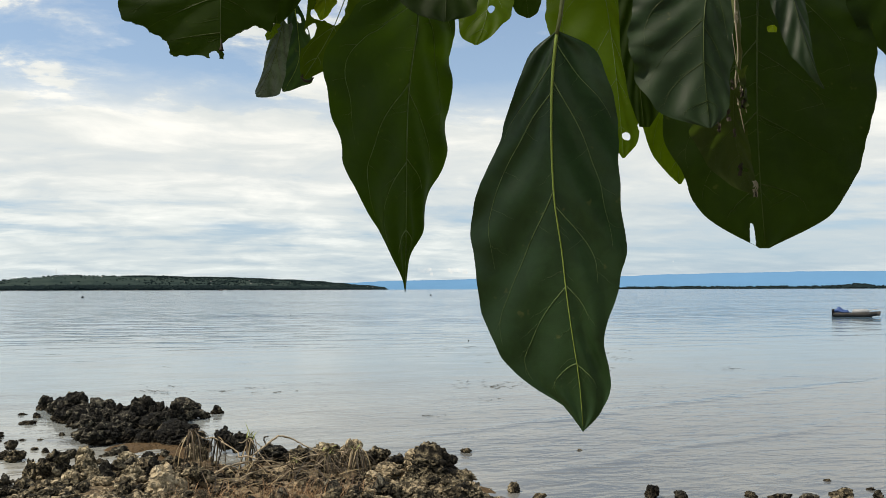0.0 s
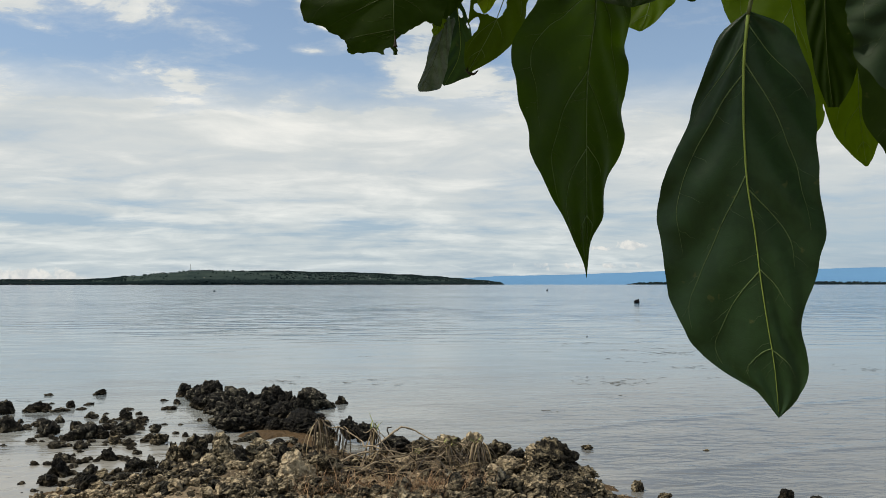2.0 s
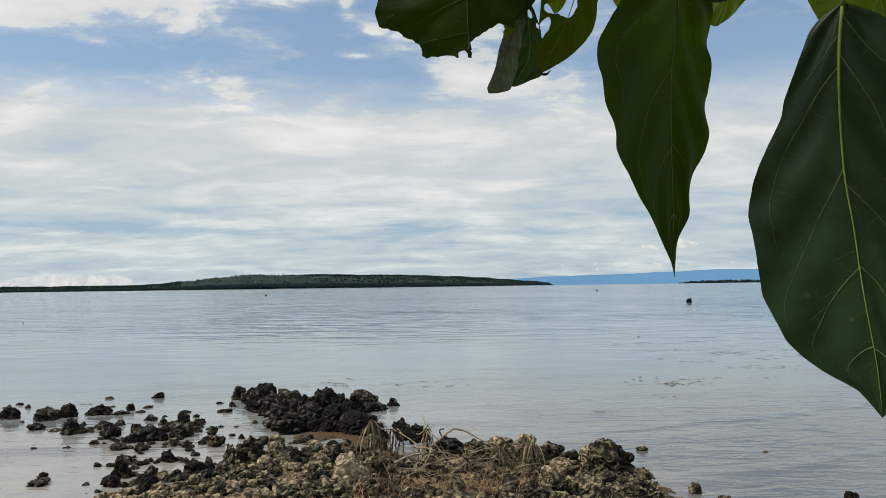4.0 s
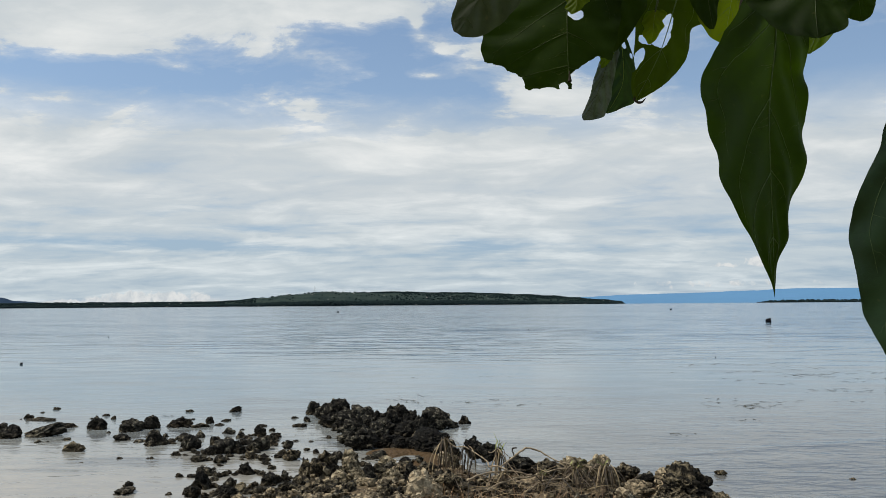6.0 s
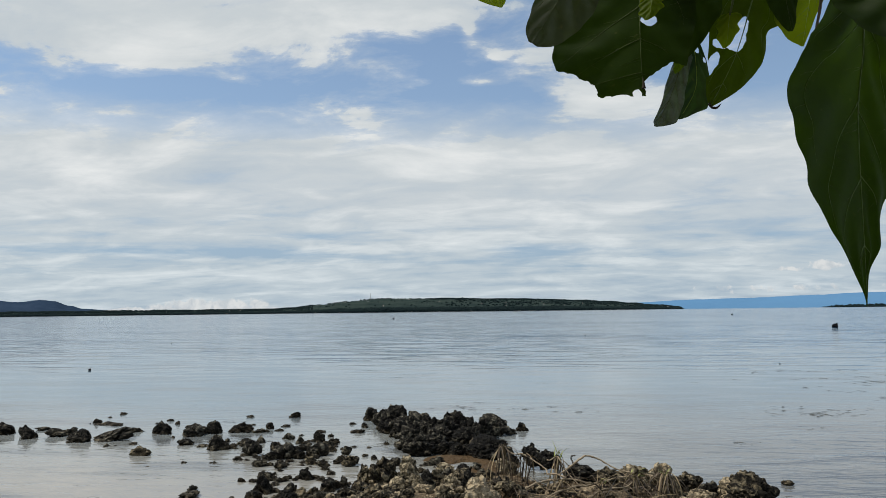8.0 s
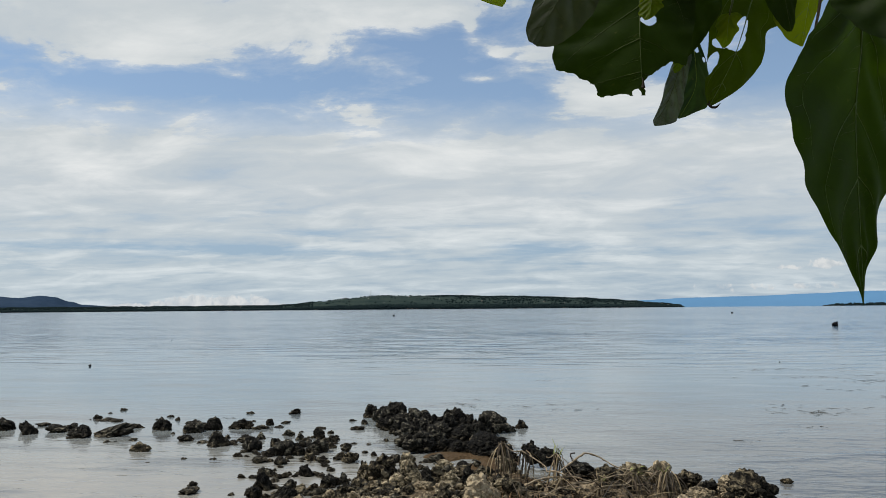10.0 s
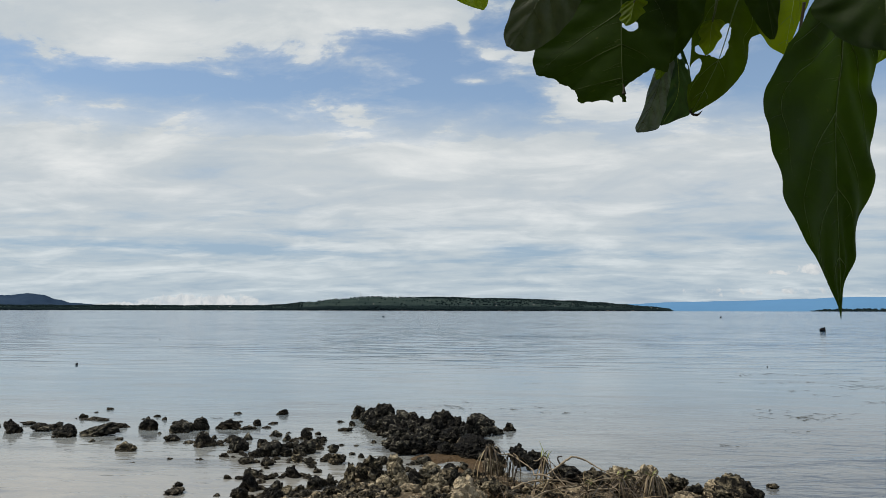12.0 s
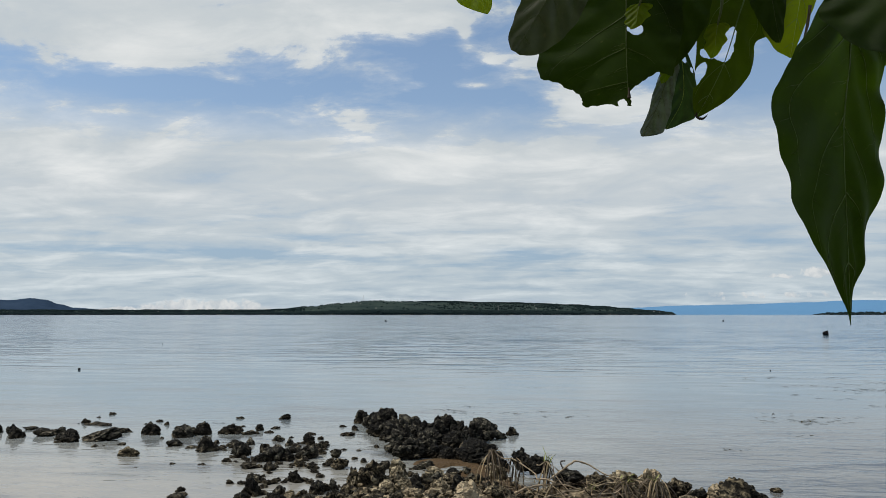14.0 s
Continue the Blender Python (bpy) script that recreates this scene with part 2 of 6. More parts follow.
def rock_material(name, crease_shade, mid, crest, foot):
    """Pitted reef limestone: worm-like ridges parted by creases, a stained foot by the waterline."""
    m, t, bsdf, out = material(name)
    co = world_coord(t)
    rnd = t.nodes.new("ShaderNodeObjectInfo").outputs["Random"]
    warp = t.nodes.new("ShaderNodeVectorMath")
    warp.operation = "MULTIPLY_ADD"
    shift = node(t, "ShaderNodeTexNoise", Scale=9.0, Detail=3.0)
    t.links.new(co, shift.inputs["Vector"])
    t.links.new(shift.outputs["Color"], warp.inputs[0])
    warp.inputs[1].default_value = (0.09, 0.09, 0.09)
    t.links.new(co, warp.inputs[2])

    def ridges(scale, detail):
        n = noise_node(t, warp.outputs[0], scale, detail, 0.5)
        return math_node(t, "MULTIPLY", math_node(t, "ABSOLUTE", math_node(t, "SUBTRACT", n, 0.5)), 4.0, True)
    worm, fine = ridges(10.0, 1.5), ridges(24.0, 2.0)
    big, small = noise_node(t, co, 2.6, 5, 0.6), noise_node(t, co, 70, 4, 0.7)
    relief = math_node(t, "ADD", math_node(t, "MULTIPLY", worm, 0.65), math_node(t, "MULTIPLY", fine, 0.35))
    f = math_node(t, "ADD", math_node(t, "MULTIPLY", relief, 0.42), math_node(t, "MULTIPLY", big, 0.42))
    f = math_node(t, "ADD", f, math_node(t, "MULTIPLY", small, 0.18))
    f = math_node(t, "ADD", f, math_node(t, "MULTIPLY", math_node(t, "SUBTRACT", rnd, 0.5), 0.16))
    # shade between the ridges is put into the colour, near black low, pale on crests
    col = ramp_node(t, f, [(0.34, crease_shade), (0.48, mid), (0.66, crest)])
    sep = t.nodes.new("ShaderNodeSeparateXYZ")
    t.links.new(co, sep.inputs[0])
    level = math_node(t, "ADD", sep.outputs[2], math_node(t, "MULTIPLY", math_node(t, "SUBTRACT", big, 0.5), 0.16))
    stain = ramp_node(t, math_node(t, "MULTIPLY", level, 5.0), [(0.10, 0.7), (0.42, 0.0)])
    col = mix_colour(t, math_node(t, "MULTIPLY", stain, relief), col, foot)
    t.links.new(col, bsdf.inputs["Base Color"])
    bump(t, math_node(t, "ADD", relief, math_node(t, "MULTIPLY", small, 0.25)), 1.0, 0.065, bsdf)
    bsdf.inputs["Roughness"].default_value = 0.8
    bsdf.inputs["Specular IOR Level"].default_value = 0.15
    return m


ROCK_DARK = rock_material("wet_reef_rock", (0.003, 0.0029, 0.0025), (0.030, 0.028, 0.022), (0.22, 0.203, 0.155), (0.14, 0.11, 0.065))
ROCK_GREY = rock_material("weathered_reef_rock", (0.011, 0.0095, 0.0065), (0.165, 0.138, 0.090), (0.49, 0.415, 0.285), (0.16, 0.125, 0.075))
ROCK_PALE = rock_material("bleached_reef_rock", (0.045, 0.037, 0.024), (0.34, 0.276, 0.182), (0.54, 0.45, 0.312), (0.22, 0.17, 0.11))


def ground_material():
    m, t, bsdf, out = material("reef_rubble_ground")
    co = world_coord(t)
    big, small = noise_node(t, co, 1.6, 6, 0.6), noise_node(t, co, 26, 8, 0.7)
    f = math_node(t, "ADD", math_node(t, "MULTIPLY", big, 0.5), math_node(t, "MULTIPLY", small, 0.5))
    dry = ramp_node(t, f, [(0.34, (0.035, 0.028, 0.02)), (0.50, (0.20, 0.158, 0.105)), (0.68, (0.44, 0.355, 0.24))])
    sep = t.nodes.new("ShaderNodeSeparateXYZ")
    t.links.new(co, sep.inputs[0])
    level = math_node(t, "ADD", sep.outputs[2], math_node(t, "MULTIPLY", math_node(t, "SUBTRACT", big, 0.5), 0.12))
    wet = ramp_node(t, math_node(t, "MULTIPLY", level, 4.0), [(0.20, 1.0), (0.55, 0.0)])
    t.links.new(mix_colour(t, wet, dry, (0.075, 0.048, 0.024)), bsdf.inputs["Base Color"])
    bsdf.inputs["Specular IOR Level"].default_value = 0.12
    t.links.new(ramp_node(t, wet, [(0.0, 0.9), (1.0, 0.75)]), bsdf.inputs["Roughness"])
    pebbles = node(t, "ShaderNodeTexVoronoi", Scale=22.0)
    t.links.new(co, pebbles.inputs["Vector"])
    bump(t, math_node(t, "ADD", pebbles.outputs["Distance"], small), 0.9, 0.03, bsdf)
    return m


def water_material():
    m, t, bsdf, out = material("sea_water")
    co = world_coord(t)
    sep = t.nodes.new("ShaderNodeSeparateXYZ")
    t.links.new(co, sep.inputs[0])
    # shallow water over pale sand by the shore, deeper and greener further out
    depth = ramp_node(t, math_node(t, "DIVIDE", math_node(t, "ADD", sep.outputs[1], math_node(t, "MULTIPLY", noise_node(t, co, 0.18, 4), 8.0)), 60.0),
                      [(0.16, (0.265, 0.246, 0.21)), (0.34, (0.105, 0.158, 0.195)), (0.95, (0.035, 0.088, 0.145))])
    # a weed bed darkens the shallows on one side of the bank
    weed = math_node(t, "ADD", math_node(t, "MULTIPLY", sep.outputs[0], 0.10), noise_node(t, co, 0.5, 4))
    weed = math_node(t, "MULTIPLY", ramp_node(t, weed, [(0.30, 0.0), (0.85, 1.0)]), ramp_node(t, math_node(t, "DIVIDE", sep.outputs[1], 60.0), [(0.16, 0.85), (0.34, 0.0)]))
    depth = mix_colour(t, weed, depth, (0.065, 0.072, 0.078))
    streaky = t.nodes.new("ShaderNodeMapping")
    streaky.inputs["Scale"].default_value = (0.35, 1.0, 1.0)
    t.links.new(co, streaky.inputs[0])
    patches = ramp_node(t, noise_node(t, streaky.outputs[0], 0.9, 5), [(0.52, 0.0), (0.64, 1.0)])
    t.links.new(mix_colour(t, math_node(t, "MULTIPLY", patches, 0.6), depth, (0.07, 0.078, 0.085)), bsdf.inputs["Base Color"])
    bsdf.inputs["IOR"].default_value = 1.333
    bsdf.inputs["Roughness"].default_value = 0.09
    ripple_map = t.nodes.new("ShaderNodeMapping")
    ripple_map.inputs["Scale"].default_value = (0.55, 1.0, 1.0)
    ripple_map.inputs["Rotation"].default_value = (0, 0, radians(-8))
    t.links.new(co, ripple_map.inputs[0])
    r1 = noise_node(t, ripple_map.outputs[0], 0.8, 3, 0.5)
    near_map = t.nodes.new("ShaderNodeMapping")
    near_map.inputs["Scale"].default_value = (0.42, 1.0, 1.0)
    near_map.inputs["Rotation"].default_value = (0, 0, radians(-14))
    t.links.new(co, near_map.inputs[0])
    r2 = noise_node(t, near_map.outputs[0], 4.6, 3, 0.5, 0.8)
    r3 = noise_node(t, ripple_map.outputs[0], 0.16, 3, 0.5)
    calm = ramp_node(t, noise_node(t, ripple_map.outputs[0], 0.09, 4, 0.6), [(0.36, 0.30), (0.62, 1.0)])
    r4 = noise_node(t, ripple_map.outputs[0], 2.6, 3, 0.55)
    h = math_node(t, "ADD", math_node(t, "MULTIPLY", r1, 0.6), math_node(t, "MULTIPLY", r2, ramp_node(t, math_node(t, "DIVIDE", sep.outputs[1], 80.0), [(0.10, 0.9), (0.22, 0.12)])))
    h = math_node(t, "ADD", h, math_node(t, "MULTIPLY", r4, ramp_node(t, math_node(t, "DIVIDE", sep.outputs[1], 80.0), [(0.10, 0.25), (0.30, 0.05)])))
    h = math_node(t, "ADD", h, math_node(t, "MULTIPLY", math_node(t, "MULTIPLY", r3, 7.0), ramp_node(t, math_node(t, "DIVIDE", sep.outputs[1], 80.0), [(0.12, 0.10), (0.8, 0.55)])))
    # thin sharp wavelets further out, in patches
    line_map = t.nodes.new("ShaderNodeMapping")
    line_map.inputs["Scale"].default_value = (0.46, 1.0, 1.0)
    line_map.inputs["Rotation"].default_value = (0, 0, radians(-3))
    t.links.new(co, line_map.inputs[0])
    wavelets = ramp_node(t, noise_node(t, line_map.outputs[0], 0.42, 1.5, 0.5), [(0.40, 0.0), (0.50, 1.0), (0.60, 0.0)])
    where = ramp_node(t, noise_node(t, ripple_map.outputs[0], 0.05, 3, 0.5), [(0.38, 0.25), (0.62, 0.9)])
    far_out = math_node(t, "MULTIPLY", math_node(t, "MULTIPLY", wavelets, where), ramp_node(t, math_node(t, "DIVIDE", sep.outputs[1], 80.0), [(0.26, 0.0), (0.50, 1.0)]))
    calm = math_node(t, "MULTIPLY", calm, ramp_node(t, math_node(t, "DIVIDE", sep.outputs[1], 80.0), [(0.08, 0.75), (0.25, 1.0)]))
    # two low swells run in aslant on to the shore
    slant = math_node(t, "SUBTRACT", sep.outputs[1], math_node(t, "MULTIPLY", sep.outputs[0], 0.41))
    slant = math_node(t, "ADD", slant, math_node(t, "MULTIPLY", math_node(t, "SUBTRACT", noise_node(t, co, 0.5, 3), 0.5), 1.1))
    beside = ramp_node(t, math_node(t, "DIVIDE", sep.outputs[0], 10.0), [(0.12, 0.0), (0.32, 1.0)])
    for place in (9.06, 6.58):
        off = math_node(t, "DIVIDE", math_node(t, "SUBTRACT", slant, place), 0.17)
        swell_line = math_node(t, "EXPONENT", math_node(t, "MULTIPLY", math_node(t, "MULTIPLY", off, off), -1.0))
        h = math_node(t, "ADD", h, math_node(t, "MULTIPLY", math_node(t, "MULTIPLY", swell_line, beside), 0.55))
    ripples = bump(t, math_node(t, "MULTIPLY", h, calm), 0.34, 0.10, bsdf)
    crests = bump(t, far_out, 0.6, 0.17, bsdf)
    t.links.new(ripples.outputs[0], crests.inputs["Normal"])
    return m


WATER, GROUND = water_material(), ground_material()
# these colours lean to blue: the air's haze over the far shores is painted in
WOODS = plain("far_woods", (0.008, 0.015, 0.018), (0.017, 0.028, 0.028), 0.95, 0.02, local=False, spec=0.0)
MEADOW = plain("far_meadow", (0.014, 0.025, 0.027), (0.038, 0.054, 0.047), 0.95, 0.016, local=False, spec=0.0)
FAR_HILL = plain("far_hill", (0.018, 0.034, 0.062), (0.034, 0.056, 0.092), 1.0, 0.004, local=False, spec=0.0)


# far backdrop: air haze is put into the colour, plus an added glow
def haze_glow_material(name, colour, glow):
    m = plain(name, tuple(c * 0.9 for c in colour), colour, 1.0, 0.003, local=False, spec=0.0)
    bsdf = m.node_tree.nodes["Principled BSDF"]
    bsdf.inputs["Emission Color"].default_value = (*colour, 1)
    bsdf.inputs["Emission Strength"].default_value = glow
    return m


BLUE_RANGE = haze_glow_material("blue_haze_mountains", (0.072, 0.162, 0.278), 0.45)
WHITE_PAINT = plain("white_paint", (0.42, 0.41, 0.39), (0.66, 0.65, 0.62), 0.5, 3)
ROOF = plain("rusty_roof", (0.16, 0.10, 0.08), (0.34, 0.30, 0.28), 0.7, 3)
HULL = plain("worn_hull", (0.010, 0.010, 0.010), (0.04, 0.038, 0.036), 0.6, 2)
BLUE_CLOTH = plain("blue_tarpaulin", (0.018, 0.045, 0.14), (0.035, 0.08, 0.22), 0.6, 6)
BLACK = plain("black_float", (0.005, 0.005, 0.006), (0.014, 0.014, 0.016), 0.8, 5, spec=0.05)
STEEL = plain("grey_steel", (0.20, 0.21, 0.22), (0.30, 0.31, 0.32), 0.5, 1)
WEED = plain("sea_weed", (0.012, 0.010, 0.006), (0.04, 0.034, 0.02), 1.0, 8, spec=0.0)


# ---- mesh helpers ----
def mesh_object(name, verts, faces, mat, parent=None, label="", smooth=True):
    me = bpy.data.meshes.new(name)
    me.from_pydata([tuple(v) for v in verts], [], faces)
    me.materials.append(mat)
    if smooth:
        me.polygons.foreach_set("use_smooth", [True] * len(me.polygons))
    me.update()
    ob = new(name, me)
    if parent is not None:
        ob.parent = parent
    if label:
        tagged(ob, label)
    return ob


def part(name, bm, mat, parent, label="", smooth=True):
    me = bpy.data.meshes.new(name)
    bm.to_mesh(me)
    bm.free()
    me.materials.append(mat)
    if smooth:
        me.polygons.foreach_set("use_smooth", [True] * len(me.polygons))
    ob = new(name, me)
    if parent is not None:
        ob.parent = parent
    if label:
        tagged(ob, label)
    return ob


def spline(points, u):
    """A smooth line through the points, u from 0 to 1."""
    n = len(points) - 1
    s = min(max(u, 0.0), 1.0) * n
    i = min(int(s), n - 1)
    f = s - i
    p = [Vector(points[min(max(j, 0), n)]) for j in (i - 1, i, i + 1, i + 2)]
    return 0.5 * (2 * p[1] + (p[2] - p[0]) * f + (2 * p[0] - 5 * p[1] + 4 * p[2] - p[3]) * f * f + (3 * p[1] - p[0] - 3 * p[2] + p[3]) * f ** 3)


def profile(values, u):
    n = len(values) - 1
    s = min(max(u, 0.0), 1.0) * n
    i = min(int(s), n - 1)
    f = s - i
    a, b, c, d = (values[min(max(j, 0), n)] for j in (i - 1, i, i + 1, i + 2))
    v = 0.5 * (2 * b + (c - a) * f + (2 * a - 5 * b + 4 * c - d) * f * f + (3 * b - a - 3 * c + d) * f ** 3)
    return max(v, 0.0)


def tube(points, radii, sides=8, rings=24, rough=0.0, seed=0):
    """Verts and faces of a tapered tube along a smooth line."""
    verts, faces = [], []
    for r in range(rings + 1):
        u = r / rings
        c = spline(points, u)
        d = (spline(points, min(u + 0.01, 1)) - spline(points, max(u - 0.01, 0))).normalized()
        a = d.orthogonal().normalized() if abs(d.z) > 0.9 else d.cross(Vector((0, 0, 1))).normalized()
        b = d.cross(a)
        rad = profile(radii, u)
        for s in range(sides):
            w = 2 * math.pi * s / sides
            k = rad * (1 + rough * noise.noise(c * (0.6 / max(rad, 1e-4)) + Vector((math.cos(w), math.sin(w), seed))))
            verts.append(c + (a * math.cos(w) + b * math.sin(w)) * k)
    for r in range(rings):
        for s in range(sides):
            faces.append((r * sides + s, r * sides + (s + 1) % sides, (r + 1) * sides + (s + 1) % sides, (r + 1) * sides + s))
    faces.append(tuple(range(sides - 1, -1, -1)))
    faces.append(tuple(rings * sides + s for s in range(sides)))
    return verts, faces


# ---- sea and shore ----
POOLS = ((-1.72, 9.05, 0.16), (-1.38, 9.10, 0.12), (-1.27, 9.40, 0.10), (-0.82, 9.95, 0.16), (-2.5, 9.7, 0.2), (-2.2, 8.95, 0.14), (-1.0, 8.6, 0.10))


def capsule(x, y, a, b, r):
    dx, dy = b[0] - a[0], b[1] - a[1]
    s = min(max(((x - a[0]) * dx + (y - a[1]) * dy) / (dx * dx + dy * dy), 0), 1)
    return r - math.hypot(x - a[0] - dx * s, y - a[1] - dy * s)


def ground_height(x, y):
    inside = max(capsule(x, y, (-1.9, 6.2), (0.5, 6.6), 1.2), capsule(x, y, (-0.9, 8.2), (-2.0, 10.6), 0.35),
                 capsule(x, y, (-1.3, 7.2), (0.6, 7.8), 0.85), 5.35 - 0.05 * x * x * (x < 0) + 0.06 * x - y)
    inside += 0.35 * noise.noise(Vector((x * 0.9, y * 0.9, 3.0)))
    up = min(max(inside + 0.25, -0.8), 1.1)
    z = 0.11 * up if up > 0 else 0.45 * up
    z += min(max(5.2 - y, 0), 6) * 0.05
    z += 0.05 * noise.fractal(Vector((x * 2.2, y * 2.2, 0)), 0.8, 2.0, 4) * (1 if up > -0.3 else 0.4)
    if y > 8.6 and up > 0:
        z = min(z, 0.022 + 0.02 * noise.noise(Vector((x * 3, y * 3, 1))))
    flat = capsule(x, y, (-3.3, 9.0), (-2.5, 10.4), 0.9)   # the low reef flat, mostly under water
    if flat > -0.3:
        z -= 0.16 * min(1.0, (flat + 0.3) / 0.5) * (0.75 + 0.9 * noise.noise(Vector((x * 2.4, y * 2.4, 9.0))))
    flat = capsule(x, y, (-3.0, 7.9), (-2.0, 9.3), 0.45)
    if flat > -0.3:
        z -= 0.13 * min(1.0, (flat + 0.3) / 0.5) * (0.6 + 1.2 * noise.noise(Vector((x * 2.0, y * 2.0, 19.0))))
    flat = capsule(x, y, (-1.52, 9.78), (-1.0, 9.72), 0.34)   # bare wet mud between ridge and bank
    if flat > 0:
        z = max(z, min(0.03, flat * 0.15) + 0.012 * noise.noise(Vector((x * 5, y * 5, 2.0))))
    for px, py, pr in POOLS:
        d = math.hypot(x - px, (y - py) * 0.6) / pr
        if d < 1.6:
            z -= 0.16 * max(0.0, 1 - (d / 1.6) ** 2)
    return z


def axis(near_low, near_high, step, far):
    inner = list(np.arange(near_low, near_high + 1e-6, step))
    out_high, out_low, d = [], [], step
    while near_high + sum(out_high) < far:
        d *= 1.35
        out_high.append(d)
    d = step
    while near_low - sum(out_low) > -far:
        d *= 1.35
        out_low.append(d)
    return [near_low - s for s in np.cumsum(out_low)[::-1]] + inner + [near_high + s for s in np.cumsum(out_high)]


def sheet(name, xs, ys, height, mat):
    verts = [(x, y, height(x, y)) for y in ys for x in xs]
    w = len(xs)
    faces = [(j * w + i, j * w + i + 1, (j + 1) * w + i + 1, (j + 1) * w + i) for j in range(len(ys) - 1) for i in range(w - 1)]
    return mesh_object(name, verts, faces, mat)


ground = sheet("ground", axis(-5.0, 4.5, 0.06, 4800), axis(4.8, 12.6, 0.06, 4800), ground_height, GROUND)
tagged(ground, "pale coral rubble shore sloping under shallow water", "ground", kind="structure")


def swell(x, y):
    near = 1.0 if y < 40 else 0.0
    return 0.006 * near * noise.noise(Vector((x * 0.5, y * 1.3, 7.0)))


water = sheet("water", axis(-14, 14, 0.35, 4850), axis(4.0, 30.0, 0.22, 4850), swell, WATER)
tagged(water, "calm pale grey sea reflecting a cloudy sky", "water", kind="structure")


# ---- reef rocks ----
def lump(bm, seed, level, flat, scale, place):
    """One craggy, pitted lump added to a bmesh."""
    made = bmesh.ops.create_icosphere(bm, subdivisions=level, radius=0.5)["verts"]
    off = Vector((seed * 7.3, seed * 3.1, seed * 5.7))
    r = random.Random(seed)
    cuts = []
    for k in range(9):
        n = Vector((r.gauss(0, 1), r.gauss(0, 1), r.gauss(0, 0.7))).normalized()
        cuts.append((n, r.uniform(0.24, 0.44)))
    for v in made:
        d = v.co.normalized()
        p = d * 1.3 + off
        p = p + 0.18 * noise.noise_vector(p * 1.2)
        k = 0.43 + 0.26 * noise.noise(p * 0.9)
        for n, c in cuts:   # broken faces
            a = d.dot(n)
            if a > 0.05:
                k = min(k, c / a)
        # crags with sharp creases between them, then pits
        k += 0.30 * (min(abs(noise.noise(p * 1.4)), 0.36) - 0.17) + 0.20 * (min(abs(noise.noise(p * 2.9)), 0.28) - 0.14) + 0.05 * (min(abs(noise.noise(p * 6.5)), 0.28) - 0.13)
        pit = noise.voronoi(p * 4.5)[0][0]
        k -= 0.10 * max(0.0, 0.34 - pit) / 0.34
        v.co = Vector((d.x * k, d.y * k, d.z * k * flat)) * scale + place


def rock_mesh(name, seed, level, flat):
    """A pitted reef limestone rock of several grown-together lumps, one wide and one tall, its foot buried."""
    bm = bmesh.new()
    r = random.Random(seed * 13)
    lump(bm, seed, level, flat, 1.0, Vector((0, 0, 0)))
    for k in range(r.randrange(2, 5)):
        w = r.uniform(0, 6.283)
        lump(bm, seed * 10 + k, level - 1, 0.8, r.uniform(0.35, 0.65), Vector((math.cos(w) * 0.38, math.sin(w) * 0.38, r.uniform(-0.25, 0.12))))
    low = min(v.co.z for v in bm.verts)
    xs = [v.co.x for v in bm.verts]
    zs = [v.co.z for v in bm.verts]
    wide, tall = max(xs) - min(xs), (max(zs) - low) * 0.8
    for v in bm.verts:
        high = (v.co.z - low) / tall - 0.25
        taper = 1.06 - 0.20 * max(high, 0.0)
        v.co = Vector(((v.co.x - (max(xs) + min(xs)) / 2) / wide * taper, v.co.y / wide * taper, high))
    me = bpy.data.meshes.new(name)
    bm.to_mesh(me)
    bm.free()
    me.polygons.foreach_set("use_smooth", [True] * len(me.polygons))
    return me


ROCK_KINDS = {}
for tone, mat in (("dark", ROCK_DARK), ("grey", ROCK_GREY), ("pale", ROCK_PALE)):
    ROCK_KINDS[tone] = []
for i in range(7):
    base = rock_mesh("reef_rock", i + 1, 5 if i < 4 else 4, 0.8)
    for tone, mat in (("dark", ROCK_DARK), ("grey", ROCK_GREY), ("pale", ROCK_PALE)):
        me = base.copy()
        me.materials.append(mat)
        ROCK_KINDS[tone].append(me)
rng = random.Random(11)


def rock(x, y, wide, tall, tone, label, group, z=None, big=False):
    me = ROCK_KINDS[tone][rng.randrange(0, 4) if big else rng.randrange(0, 7)]
    ob = new("rock", me)
    foot = ground_height(x, y) if z is None else z
    ob.matrix_world = pose(x, y, foot, rng.uniform(-10, 10), rng.uniform(-10, 10), rng.uniform(0, 360)) @ Matrix.Diagonal((wide, wide * rng.uniform(0.8, 1.1), tall, 1))
    return tagged(ob, label, "rock", group)


SHALLOW_ROCKS = [
    (-8.23, 11.17, 0.17, 0.19), (-7.71, 11.18, 0.32, 0.13), (-7.59, 11.34, 0.20, 0.13), (-7.05, 10.76, 0.35, 0.20), (-7.91, 12.55, 0.14, 0.10),
    (-7.65, 12.36, 0.30, 0.05), (-7.40, 12.30, 0.18, 0.06), (-8.09, 13.68, 0.15, 0.06), (-6.65, 10.97, 0.51, 0.16), (-6.70, 11.67, 0.23, 0.08),
    (-6.11, 10.54, 0.13, 0.05), (-5.56, 9.76, 0.23, 0.14), (-6.39, 10.35, 0.11, 0.05), (-6.29, 10.39, 0.05, 0.03), (-6.20, 11.52, 0.26, 0.22),
    (-6.76, 12.88, 0.13, 0.06), (-6.44, 12.50, 0.09, 0.08), (-5.82, 11.13, 0.05, 0.05), (-5.62, 11.42, 0.38, 0.20), (-5.41, 11.64, 0.22, 0.24),
]
